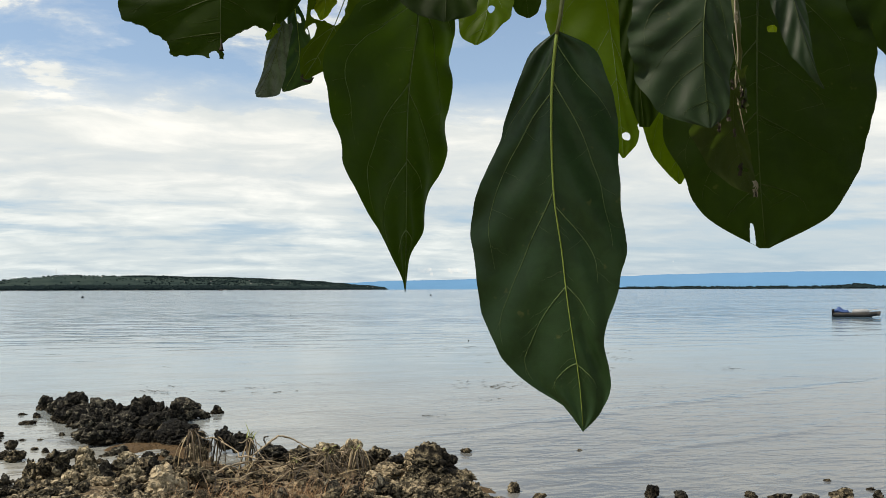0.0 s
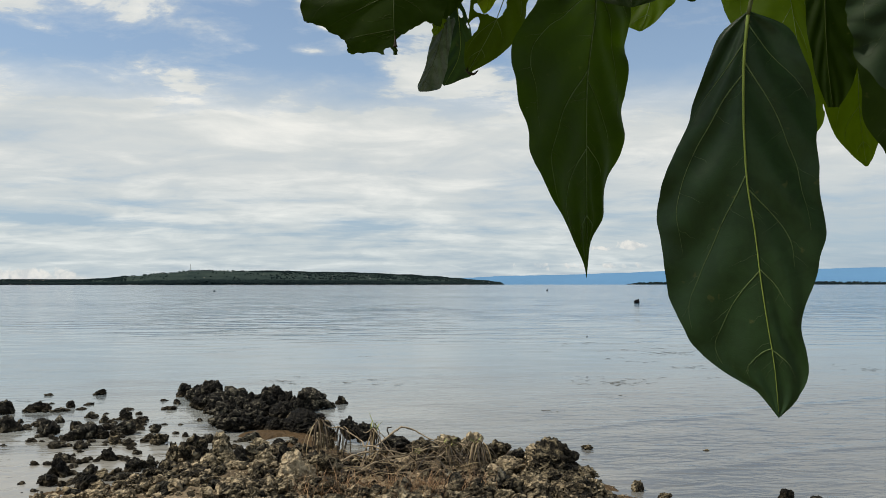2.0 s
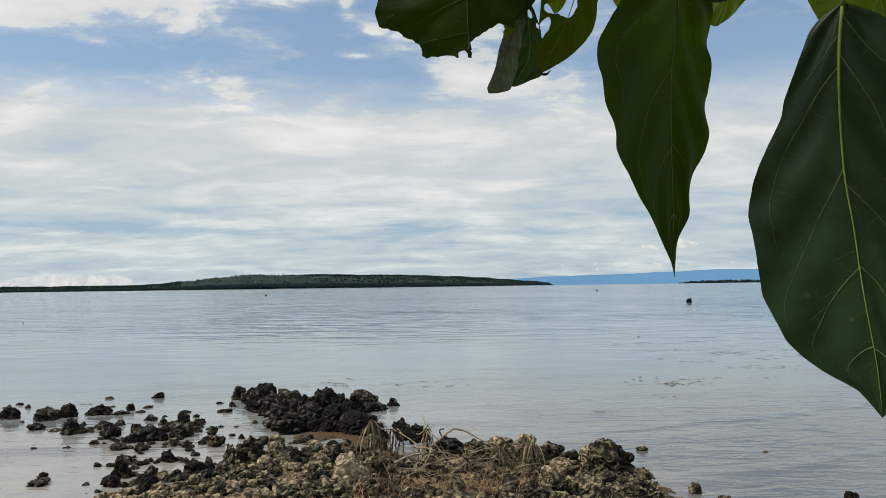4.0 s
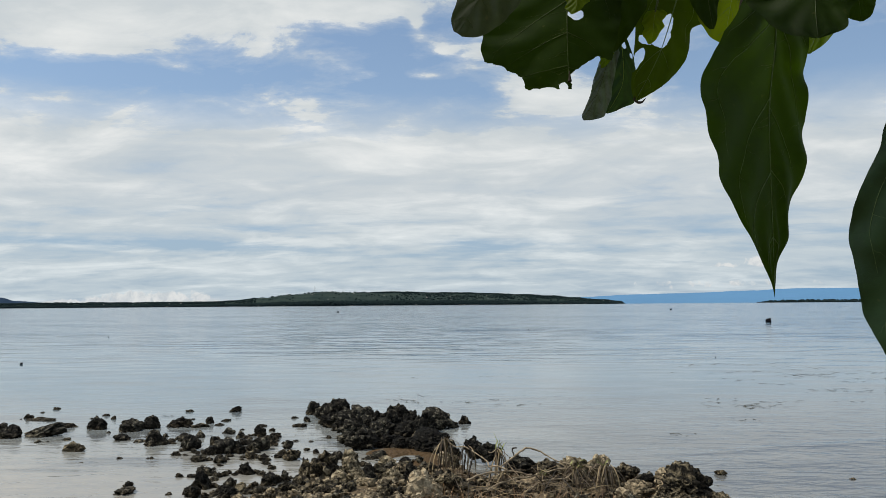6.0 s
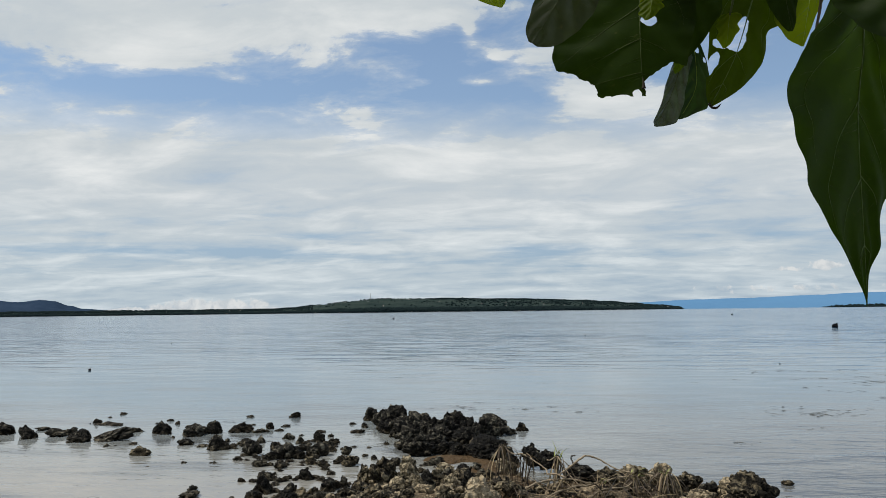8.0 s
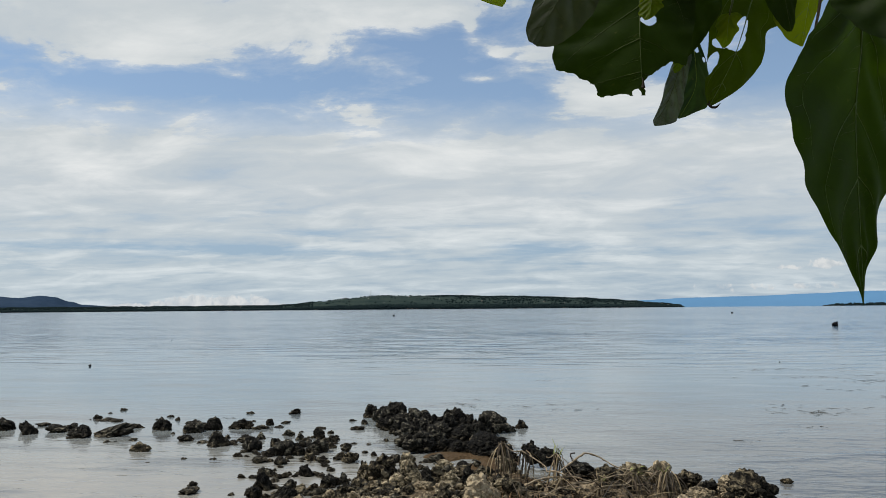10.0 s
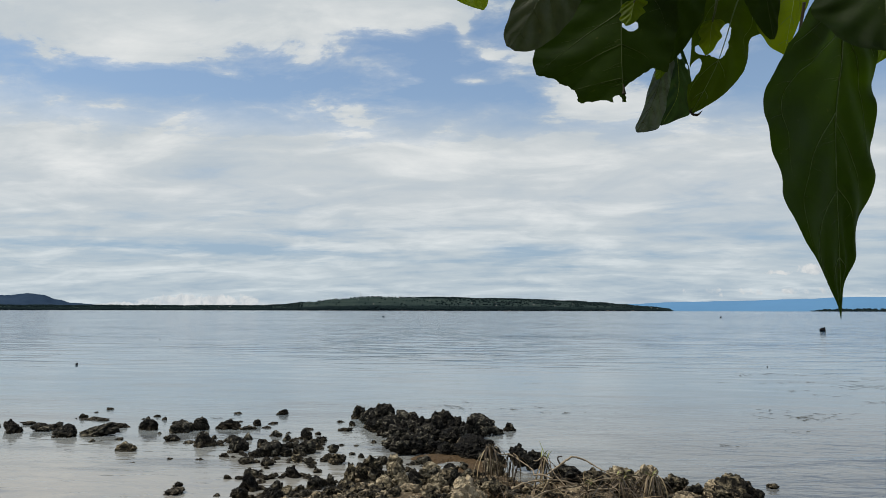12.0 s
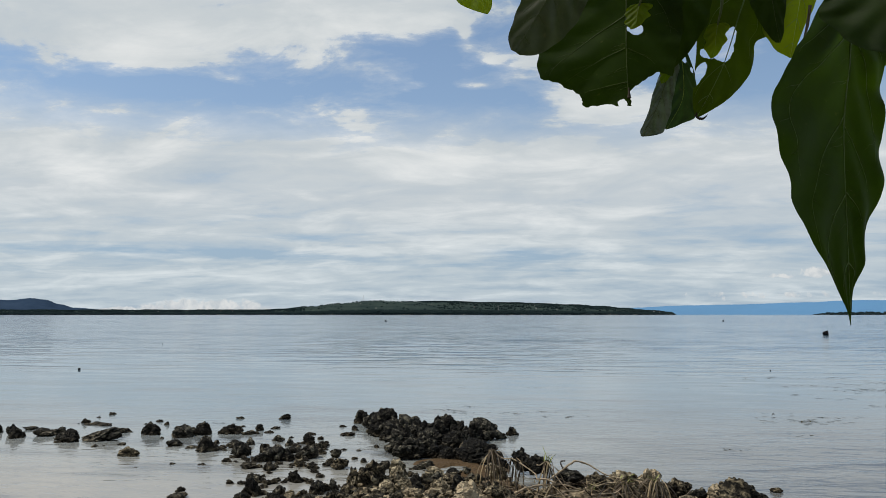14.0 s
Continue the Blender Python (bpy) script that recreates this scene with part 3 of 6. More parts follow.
SHALLOW_ROCKS_B = [
    (-5.35, 10.59, 0.20, 0.10), (-5.02, 10.43, 0.14, 0.05), (-4.70, 10.22, 0.20, 0.22), (-4.85, 10.83, 0.10, 0.07), (-4.76, 10.15, 0.12, 0.07),
    (-5.01, 11.80, 0.36, 0.17), (-4.71, 11.75, 0.22, 0.08), (-5.13, 12.51, 0.11, 0.04), (-5.56, 13.45, 0.14, 0.06), (-4.71, 12.14, 0.12, 0.12),
    (-4.53, 12.36, 0.15, 0.06), (-4.78, 13.51, 0.18, 0.11), (-4.49, 11.94, 0.16, 0.05), (-4.12, 9.51, 0.12, 0.07), (-3.57, 8.32, 0.08, 0.06),
    (-4.38, 9.31, 0.08, 0.03), (-4.72, 9.29, 0.07, 0.04), (-5.06, 9.02, 0.07, 0.02), (-3.92, 7.88, 0.08, 0.07), (-3.81, 7.58, 0.23, 0.07),
]
SHALLOW_ROCKS_C = [
    (-8.75, 11.35, 0.36, 0.20), (-8.02, 10.95, 0.24, 0.20), (-8.35, 10.55, 0.34, 0.10), (-7.15, 8.85, 0.42, 0.16), (-8.35, 11.75, 0.26, 0.07),
    (-3.78, 11.82, 0.15, 0.05), (-3.22, 11.87, 0.22, 0.07), (-3.25, 12.37, 0.12, 0.10), (-3.52, 12.71, 0.13, 0.05), (-2.54, 10.81, 0.09, 0.06),
    (-2.71, 10.54, 0.06, 0.04), (-2.92, 10.56, 0.08, 0.04), (-3.97, 11.49, 0.08, 0.04), (-3.50, 11.40, 0.08, 0.07), (-0.92, 11.89, 0.20, 0.12),
    (-0.77, 12.27, 0.23, 0.14),
]
REEF_ROCKS = [
    (-4.07, 9.86, 0.21, 0.23), (-4.49, 10.58, 0.20, 0.11), (-4.35, 10.83, 0.16, 0.12), (-3.71, 9.20, 0.20, 0.09), (-3.62, 9.72, 0.31, 0.22),
    (-3.93, 10.26, 0.19, 0.13), (-4.06, 11.18, 0.18, 0.11), (-3.77, 10.82, 0.14, 0.12), (-3.52, 9.86, 0.20, 0.16), (-3.24, 9.94, 0.31, 0.18),
    (-3.53, 10.96, 0.17, 0.17), (-3.30, 10.90, 0.16, 0.08), (-3.16, 9.39, 0.20, 0.11), (-2.97, 9.28, 0.20, 0.09), (-3.42, 9.09, 0.16, 0.09),
    (-3.40, 9.71, 0.17, 0.14), (-3.13, 10.23, 0.13, 0.09), (-2.88, 10.03, 0.14, 0.13), (-2.64, 9.34, 0.24, 0.13), (-2.84, 9.64, 0.12, 0.07),
]
REEF_ROCKS_B = [
    (-2.93, 8.50, 0.17, 0.15), (-3.11, 8.39, 0.10, 0.07), (-3.35, 8.44, 0.18, 0.12), (-3.13, 7.85, 0.27, 0.19), (-3.10, 7.50, 0.22, 0.13),
    (-2.86, 7.84, 0.10, 0.12), (-2.84, 7.62, 0.16, 0.10), (-2.71, 7.74, 0.18, 0.10), (-2.62, 7.84, 0.16, 0.08), (-2.51, 8.04, 0.25, 0.14),
    (-2.40, 8.19, 0.19, 0.13), (-3.34, 10.66, 0.18, 0.09), (-3.73, 9.59, 0.17, 0.11), (-3.51, 10.28, 0.21, 0.10), (-3.81, 10.40, 0.18, 0.09),
]
RIDGE = [
    (-3.32, 13.29, 0.34, 0.23), (-3.02, 12.70, 0.27, 0.27), (-2.70, 12.18, 0.40, 0.40), (-2.75, 11.90, 0.27, 0.19), (-2.44, 11.78, 0.41, 0.31),
    (-2.34, 12.20, 0.28, 0.34), (-2.22, 10.98, 0.34, 0.28), (-2.02, 11.41, 0.38, 0.32), (-1.77, 11.97, 0.33, 0.35), (-1.80, 11.34, 0.35, 0.30),
    (-1.53, 11.68, 0.33, 0.28), (-1.28, 11.50, 0.27, 0.29), (-1.15, 11.81, 0.21, 0.33), (-1.43, 10.93, 0.38, 0.24), (-1.94, 10.16, 0.38, 0.27),
    (-1.81, 10.41, 0.32, 0.26), (-2.20, 10.51, 0.27, 0.16), (-1.59, 10.19, 0.28, 0.19), (-1.41, 10.05, 0.25, 0.18), (-1.04, 9.93, 0.43, 0.30),
]
RIDGE_B = [
    (-1.24, 10.24, 0.29, 0.19), (-2.46, 11.50, 0.21, 0.24), (-2.14, 11.55, 0.21, 0.28), (-1.82, 11.01, 0.23, 0.28), (-1.57, 11.14, 0.23, 0.23),
    (-0.89, 10.35, 0.19, 0.11),
]
BANK = [
    (-1.98, 8.29, 0.34, 0.28), (-2.17, 8.21, 0.17, 0.21), (-2.13, 7.71, 0.23, 0.12), (-1.83, 8.78, 0.21, 0.19), (-1.72, 8.31, 0.26, 0.20),
    (-1.74, 7.79, 0.27, 0.16), (-1.93, 7.59, 0.19, 0.13), (-1.57, 7.85, 0.24, 0.18), (-1.45, 7.86, 0.20, 0.22), (-1.41, 8.79, 0.23, 0.11),
    (-1.25, 7.94, 0.22, 0.17), (-1.18, 8.18, 0.11, 0.15), (-1.16, 8.48, 0.18, 0.07), (-0.99, 8.56, 0.14, 0.09), (-1.47, 8.38, 0.20, 0.12),
    (-2.17, 7.47, 0.23, 0.12), (-1.75, 7.41, 0.26, 0.12), (-1.29, 7.51, 0.23, 0.13),
]
BANK_B = [
    (-0.50, 9.28, 0.28, 0.23), (-0.31, 9.11, 0.24, 0.19), (0.04, 8.37, 0.33, 0.19), (0.30, 8.19, 0.36, 0.18), (0.57, 8.30, 0.32, 0.21),
    (1.06, 8.11, 0.29, 0.16), (1.24, 7.92, 0.18, 0.12), (1.49, 7.33, 0.41, 0.31), (1.24, 7.23, 0.15, 0.10), (1.74, 7.21, 0.20, 0.10),
    (-0.63, 7.47, 0.27, 0.21), (0.84, 7.75, 0.26, 0.14),
]
BANK_C = [
    (-0.83, 7.12, 0.29, 0.29), (0.79, 8.26, 0.31, 0.22), (1.36, 7.68, 0.20, 0.20), (1.10, 7.46, 0.26, 0.14), (0.93, 7.24, 0.24, 0.12),
]
SHORE_ROCKS = [
    (3.26, 6.51, 0.13, 0.12), (3.46, 6.39, 0.13, 0.08), (4.10, 6.34, 0.10, 0.06), (5.13, 6.70, 0.06, 0.03), (4.80, 6.09, 0.21, 0.11),
    (4.29, 6.20, 0.21, 0.07), (4.51, 6.12, 0.16, 0.07), (3.39, 8.54, 0.06, 0.03), (2.13, 8.72, 0.12, 0.06), (5.29, 6.33, 0.07, 0.03),
    (2.14, 6.96, 0.12, 0.09), (2.29, 6.68, 0.11, 0.06),
]

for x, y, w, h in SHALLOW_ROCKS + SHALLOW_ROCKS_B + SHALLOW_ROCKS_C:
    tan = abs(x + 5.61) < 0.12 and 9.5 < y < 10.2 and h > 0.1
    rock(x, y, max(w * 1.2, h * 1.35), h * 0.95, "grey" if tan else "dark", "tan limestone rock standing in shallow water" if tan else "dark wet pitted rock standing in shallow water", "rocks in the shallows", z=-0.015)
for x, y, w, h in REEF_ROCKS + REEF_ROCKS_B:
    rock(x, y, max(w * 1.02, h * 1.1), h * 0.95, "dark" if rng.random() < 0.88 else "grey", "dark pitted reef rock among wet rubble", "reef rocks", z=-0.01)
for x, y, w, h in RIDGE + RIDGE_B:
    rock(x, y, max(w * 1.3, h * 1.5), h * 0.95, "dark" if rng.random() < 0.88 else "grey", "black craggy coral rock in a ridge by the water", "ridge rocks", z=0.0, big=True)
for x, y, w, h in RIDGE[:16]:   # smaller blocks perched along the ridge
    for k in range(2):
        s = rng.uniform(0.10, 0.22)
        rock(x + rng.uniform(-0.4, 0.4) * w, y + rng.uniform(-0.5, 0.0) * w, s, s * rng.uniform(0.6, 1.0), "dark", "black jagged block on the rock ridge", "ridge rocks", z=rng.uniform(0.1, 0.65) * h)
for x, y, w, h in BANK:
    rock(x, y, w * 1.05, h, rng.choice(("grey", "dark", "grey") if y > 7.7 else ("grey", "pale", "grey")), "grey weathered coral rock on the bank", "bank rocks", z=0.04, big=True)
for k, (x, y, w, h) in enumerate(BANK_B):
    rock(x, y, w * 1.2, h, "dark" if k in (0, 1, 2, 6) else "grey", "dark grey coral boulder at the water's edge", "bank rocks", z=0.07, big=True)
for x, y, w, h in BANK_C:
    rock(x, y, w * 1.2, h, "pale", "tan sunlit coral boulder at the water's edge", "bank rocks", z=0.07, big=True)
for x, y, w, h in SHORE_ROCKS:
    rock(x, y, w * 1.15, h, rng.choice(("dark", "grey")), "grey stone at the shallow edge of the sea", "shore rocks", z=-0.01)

# loose stones over the bank and the reef flat
FIELDS = ((-1.2, 1.1, 5.9, 6.9, 34, 0.12, 0.28, 0.85), (-2.8, -0.9, 6.6, 8.3, 48, 0.10, 0.24, 0.6), (-2.2, -0.6, 8.1, 9.6, 44, 0.08, 0.24, 0.2),
          (2.0, 5.4, 5.2, 6.05, 14, 0.06, 0.15, 0.4), (0.6, 1.75, 5.9, 6.8, 18, 0.10, 0.24, 0.8))


def by_the_plant(x, y):
    return ((x - 0.2) / 1.05) ** 2 + ((y - 7.2) / 0.75) ** 2 < 1


for x0, x1, y0, y1, count, small, large, pale in FIELDS:
    made = 0
    while made < count:
        x, y = rng.uniform(x0, x1), rng.uniform(y0, y1)
        z = ground_height(x, y)
        if z < (-0.4 if y > 8.2 else -0.13) or by_the_plant(x, y):
            count -= 0.2
            continue
        made += 1
        s = small + (large - small) * rng.random() ** 2
        tone = ("pale" if rng.random() < 0.5 else "grey") if rng.random() < pale else "dark"
        rock(x, y, s, s * rng.uniform(0.4, 0.7), tone, {"pale": "bleached coral stone on the bank", "grey": "grey coral stone on the bank", "dark": "dark wet coral stone by the water"}[tone], "loose stones", z=max(z, -0.03))


def stones(name, count, low, high, region, level, mat, label, seed, in_water=False, round_rocks=()):
    """Broken coral strewn over the shore, one mesh."""
    r = random.Random(seed)
    bm = bmesh.new()
    shapes = []
    for k in range(6):
        b2 = bmesh.new()
        lump(b2, 200 + seed + k, level, 0.7, 1.0, Vector((0, 0, 0)))
        b2.verts.ensure_lookup_table()
        shapes.append(([v.co.copy() for v in b2.verts], [tuple(v.index for v in f.verts) for f in b2.faces]))
        b2.free()
    bm.free()
    verts, faces = [], []
    x0, x1, y0, y1 = region
    for i in range(count):
        x, y = r.uniform(x0, x1), r.uniform(y0, y1)
        if round_rocks:
            cx, cy, cw, ch = r.choice(round_rocks)
            x, y = cx + r.gauss(0, 0.55) * max(cw, 0.2), cy - 0.3 * cw + r.gauss(0, 0.9) * max(cw, 0.2)
        z = ground_height(x, y)
        if round_rocks:
            z = max(z, -0.03)
        elif in_water:
            if noise.noise(Vector((x * 0.9, y * 1.2, 4.0))) < 0.02:
                continue
            z = -0.02
        elif (mat is ROCK_DARK and noise.noise(Vector((x * 1.9, y * 1.9, 2.0))) < -0.12) or z < (-0.4 if mat is ROCK_DARK else -0.06) or (high > 0.1 and by_the_plant(x, y)):
            continue
        s = low + (high - low) * r.random() ** 2.0
        turn = Euler((r.uniform(-0.5, 0.5), r.uniform(-0.5, 0.5), r.random() * 6.28)).to_matrix()
        base, tris = r.choice(shapes)
        n = len(verts)
        for b in base:
            verts.append(turn @ (b * s) + Vector((x, y, max(z, -0.05) + s * (0.12 if s < 0.08 else 0.26))))
        faces.extend(tuple(k + n for k in f) for f in tris)
    ob = mesh_object(name, verts, faces, mat, smooth=False)
    tagged(ob, label, "rubble", kind="stuff")


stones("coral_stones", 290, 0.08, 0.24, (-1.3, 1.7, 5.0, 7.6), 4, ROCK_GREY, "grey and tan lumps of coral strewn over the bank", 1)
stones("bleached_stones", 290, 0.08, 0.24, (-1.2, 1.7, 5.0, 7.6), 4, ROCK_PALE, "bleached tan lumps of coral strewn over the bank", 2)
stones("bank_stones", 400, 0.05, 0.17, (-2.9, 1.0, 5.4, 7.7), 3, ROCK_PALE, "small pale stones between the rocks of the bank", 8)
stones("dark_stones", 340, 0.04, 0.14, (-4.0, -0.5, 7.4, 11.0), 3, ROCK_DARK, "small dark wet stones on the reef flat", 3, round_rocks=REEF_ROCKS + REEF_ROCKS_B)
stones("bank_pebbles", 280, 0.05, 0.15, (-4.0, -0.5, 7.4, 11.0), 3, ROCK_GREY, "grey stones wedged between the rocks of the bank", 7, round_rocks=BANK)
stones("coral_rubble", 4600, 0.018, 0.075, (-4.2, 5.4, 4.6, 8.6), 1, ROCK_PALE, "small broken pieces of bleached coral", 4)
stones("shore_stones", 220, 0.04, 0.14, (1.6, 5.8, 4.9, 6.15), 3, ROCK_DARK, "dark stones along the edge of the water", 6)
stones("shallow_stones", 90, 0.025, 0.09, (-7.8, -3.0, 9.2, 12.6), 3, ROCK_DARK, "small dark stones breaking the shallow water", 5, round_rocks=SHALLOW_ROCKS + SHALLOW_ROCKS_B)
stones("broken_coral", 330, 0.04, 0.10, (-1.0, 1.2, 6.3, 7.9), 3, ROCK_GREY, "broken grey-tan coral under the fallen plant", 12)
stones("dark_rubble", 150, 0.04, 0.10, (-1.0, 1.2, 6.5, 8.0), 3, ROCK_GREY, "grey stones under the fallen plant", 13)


# ---- fallen screw pine on the bank ----
def strap_leaf(root, way, length, width, droop, bm, r):
    """A long folded strap leaf that rises a little and hangs over."""
    way = way.normalized()
    side = way.cross(Vector((0, 0, 1)))
    side = side.normalized() if side.length > 0.05 else Vector((1, 0, 0))
    rows, p, d = [], Vector(root), Vector(way)
    n = 9
    twist = r.uniform(-0.5, 0.5)
    for i in range(n + 1):
        u = i / n
        w = width * (1 - u) ** 0.6 * (0.6 + 0.4 * min(u * 5, 1))
        s = Matrix.Rotation(twist * u * 3, 3, d) @ side
        up = s.cross(d).normalized()
        rows.append([bm.verts.new(p - s * w * 0.5 + up * w * 0.3), bm.verts.new(p), bm.verts.new(p + s * w * 0.5 + up * w * 0.3)])
        d = (d + Vector((r.uniform(-0.1, 0.1), r.uniform(-0.1, 0.1), -droop * (0.4 + 1.2 * u)))).normalized()
        p = p + d * length / n
    for a, b in zip(rows, rows[1:]):
        bm.faces.new((a[0], a[1], b[1], b[0]))
        bm.faces.new((a[1], a[2], b[2], b[1]))


def screw_pine():
    r = random.Random(5)
    plant = tagged(new("screw_pine"), "fallen dying screw pine with bare pale stems and drooping dry leaves", "plant")
    plant.location = (0.0, 7.2, ground_height(0.0, 7.2))
    base = plant.location.copy()

    def stem(points, radius, label=""):
        line = []
        for k, p in enumerate(points):   # crooked, with a knot between each two bends
            line.append(Vector(p) - base + Vector((r.gauss(0, 0.012), r.gauss(0, 0.012), r.gauss(0, 0.008))))
            if k + 1 < len(points):
                line.append((Vector(p) + Vector(points[k + 1])) / 2 - base + Vector((r.gauss(0, 0.022), r.gauss(0, 0.022), r.gauss(0, 0.016))))
        v, f = tube(line, [k * 0.23 for k in radius], 8, 44, 1.0, r.random() * 9)
        mesh_object("stem", v, f, CHAR if label else DEAD_WOOD, plant, label)

    stem([(-0.57, 7.59, 0.12), (-0.41, 7.70, 0.16), (-0.26, 7.82, 0.19), (-0.01, 7.90, 0.17), (0.24, 7.88, 0.14)], (0.030, 0.036, 0.036, 0.034, 0.03))
    stem([(-0.17, 7.83, 0.21), (-0.06, 7.88, 0.31), (0.10, 7.95, 0.39), (0.28, 7.92, 0.33), (0.51, 7.80, 0.27)], (0.034, 0.038, 0.036, 0.030, 0.026))
    stem([(-0.72, 8.36, 0.39), (-0.56, 8.28, 0.35), (-0.41, 8.10, 0.29), (-0.27, 7.92, 0.23), (-0.11, 7.73, 0.21)], (0.022, 0.028, 0.03, 0.032, 0.03))
    stem([(0.14, 7.56, 0.18), (0.27, 7.63, 0.22), (0.45, 7.64, 0.26), (0.64, 7.61, 0.28), (0.79, 7.58, 0.28)], (0.03, 0.032, 0.032, 0.028, 0.024))
    stem([(-0.34, 7.11, 0.11), (-0.22, 7.32, 0.16), (-0.04, 7.54, 0.18), (0.17, 7.77, 0.17)], (0.026, 0.03, 0.028, 0.024))
    stem([(-0.47, 8.01, 0.06), (-0.46, 8.05, 0.23), (-0.47, 8.09, 0.39)], (0.034, 0.03, 0.026), "dark rotten upright stump of a stem")
    stem([(-0.07, 7.88, 0.31), (-0.04, 7.88, 0.37), (-0.01, 7.88, 0.42)], (0.024, 0.028, 0.026), "broken stub of a stem")
    stem([(0.03, 7.15, 0.11), (0.13, 7.26, 0.17), (0.29, 7.37, 0.22), (0.51, 7.55, 0.27)], (0.026, 0.026, 0.024, 0.02))
    stem([(-0.29, 8.06, 0.34), (-0.18, 8.02, 0.37), (-0.12, 7.93, 0.28), (0.01, 7.75, 0.16)], (0.024, 0.022, 0.020, 0.018))
    # place, count, length, share still alive, how far the leaves arch out
    tufts = (((-0.74, 8.36, 0.42), 30, 0.74, 0.0, 0.5), ((-0.18, 8.02, 0.37), 34, 0.66, 0.2, 0.6), ((0.51, 7.55, 0.30), 64, 0.46, 0.10, 1.3), ((0.80, 7.58, 0.31), 64, 0.50, 0.06, 1.3),
             ((-0.54, 8.28, 0.34), 18, 0.5, 0.0, 0.5), ((0.22, 7.47, 0.24), 46, 0.42, 0.06, 1.2), ((-0.12, 7.63, 0.22), 40, 0.40, 0.0, 0.8))
    for place, count, length, living, arch in tufts:
        for tone, mat in (("dry", DRY_LEAF), ("living", GREEN_LEAF)):
            bm = bmesh.new()
            for i in range(count):
                alive = i < count * living
                if alive != (tone == "living"):
                    continue
                w = r.uniform(0, 2 * math.pi)
                rise = r.uniform(0.5, 1.6) if alive else r.uniform(-1.7, 0.15)
                strap_leaf(Vector(place) - base + Vector((r.uniform(-0.04, 0.04), r.uniform(-0.04, 0.04), r.uniform(-0.04, 0.02))),
                           Vector((math.cos(w) * arch, math.sin(w) * arch, rise + 0.6 * max(arch - 0.7, 0.0))), length * r.uniform(0.6, 1.1) * (0.22 if alive else 1), r.uniform(0.008, 0.016),
                           0.10 if alive else r.uniform(0.4, 0.9), bm, r)
            if len(bm.verts):
                part("leaf_tuft", bm, mat, plant, "hanging dry brown strap leaves" if tone == "dry" else "short yellow-green living strap leaves")
            else:
                bm.free()


screw_pine()


def leaf_litter():
    """Fallen strap leaves lying over each other round the plant."""
    r = random.Random(19)
    bm = bmesh.new()
    for i in range(240):
        x, y = r.gauss(0.1, 0.5), r.gauss(7.2, 0.45)
        if not (-1.0 < x < 1.1 and 6.2 < y < 8.1):
            continue
        w = r.uniform(0, 6.283)
        strap_leaf((x, y, ground_height(x, y) + r.uniform(0.01, 0.10)), Vector((math.cos(w), math.sin(w) * 0.7, r.uniform(-0.1, 0.6))), r.uniform(0.15, 0.42), r.uniform(0.006, 0.014), r.uniform(0.03, 0.12), bm, r)
    ob = part("leaf_litter", bm, DRY_LEAF, None)
    tagged(ob, "fallen dry brown strap leaves over the stones", "leaf litter", kind="stuff")


leaf_litter()


def dry_grass():
    r = random.Random(9)
    bm = bmesh.new()
    for i in range(900):
        cx, cy, spread = r.choice(((-0.25, 6.35, 0.28), (0.2, 6.3, 0.25), (0.1, 6.55, 0.25), (0.45, 6.4, 0.25), (-0.55, 6.5, 0.2)))
        x, y = r.gauss(cx, spread * 0.6), r.gauss(cy, spread * 0.6)
        z = ground_height(x, y)
        w = r.uniform(0, 6.283)
        strap_leaf((x, y, z - 0.01), Vector((math.cos(w) * 0.5, math.sin(w) * 0.5, 1.2)), r.uniform(0.10, 0.27), r.uniform(0.004, 0.008), r.uniform(0.03, 0.22), bm, r)
    ob = part("dry_grass", bm, RED_GRASS, None)
    tagged(ob, "reddish brown dry grass among the stones", "grass", kind="stuff")


dry_grass()


def floating_weed():
    r = random.Random(3)
    verts, faces = [], []
    spots = [(r.gauss(7.6, 1.3), r.gauss(21.5, 2.2), 0.22) for i in range(34)] + [(r.gauss(4.3, 1.2), r.gauss(14.5, 0.5), 0.14) for i in range(12)]
    spots += [(r.gauss(-1.4, 0.5), r.gauss(15.0, 0.3), 0.10) for i in range(8)] + [(r.uniform(-6, 9), r.uniform(11, 40), 0.10) for i in range(14)]
    for x, y, s in spots:
        for k in range(r.randrange(4, 9)):   # a loose raft of torn shreds
            cx, cy = x + r.gauss(0, s * 1.6), y + r.gauss(0, s * 0.9)
            turn, long, wide = r.gauss(0, 0.5), s * r.uniform(0.15, 0.55), r.uniform(0.008, 0.022)
            n = len(verts)
            for u, w in ((-1, 0.3), (-0.3, 1.0), (0.4, 0.8), (1, 0.2)):
                px, py = cx + u * long * math.cos(turn), cy + u * long * math.sin(turn) + r.uniform(-0.5, 0.5) * wide
                verts.extend(((px, py - w * wide, 0.009), (px, py + w * wide, 0.010)))
            faces.extend((n + 2 * q, n + 2 * q + 2, n + 2 * q + 3, n + 2 * q + 1) for q in range(3))
    ob = mesh_object("floating_weed", verts, faces, WEED)
    tagged(ob, "brown scraps of weed afloat on the sea", "seaweed", kind="stuff")


floating_weed()


# ---- far shores ----
def polar(az, dist, z=0.0):
    return Vector((math.sin(radians(az)) * dist, math.cos(radians(az)) * dist, z))


def ridge_height(stops, az):
    for (a0, h0), (a1, h1) in zip(stops, stops[1:]):
        if a0 <= az <= a1:
            f = (az - a0) / (a1 - a0)
            f = f * f * (3 - 2 * f)
            return h0 + (h1 - h0) * f
    return 0.0


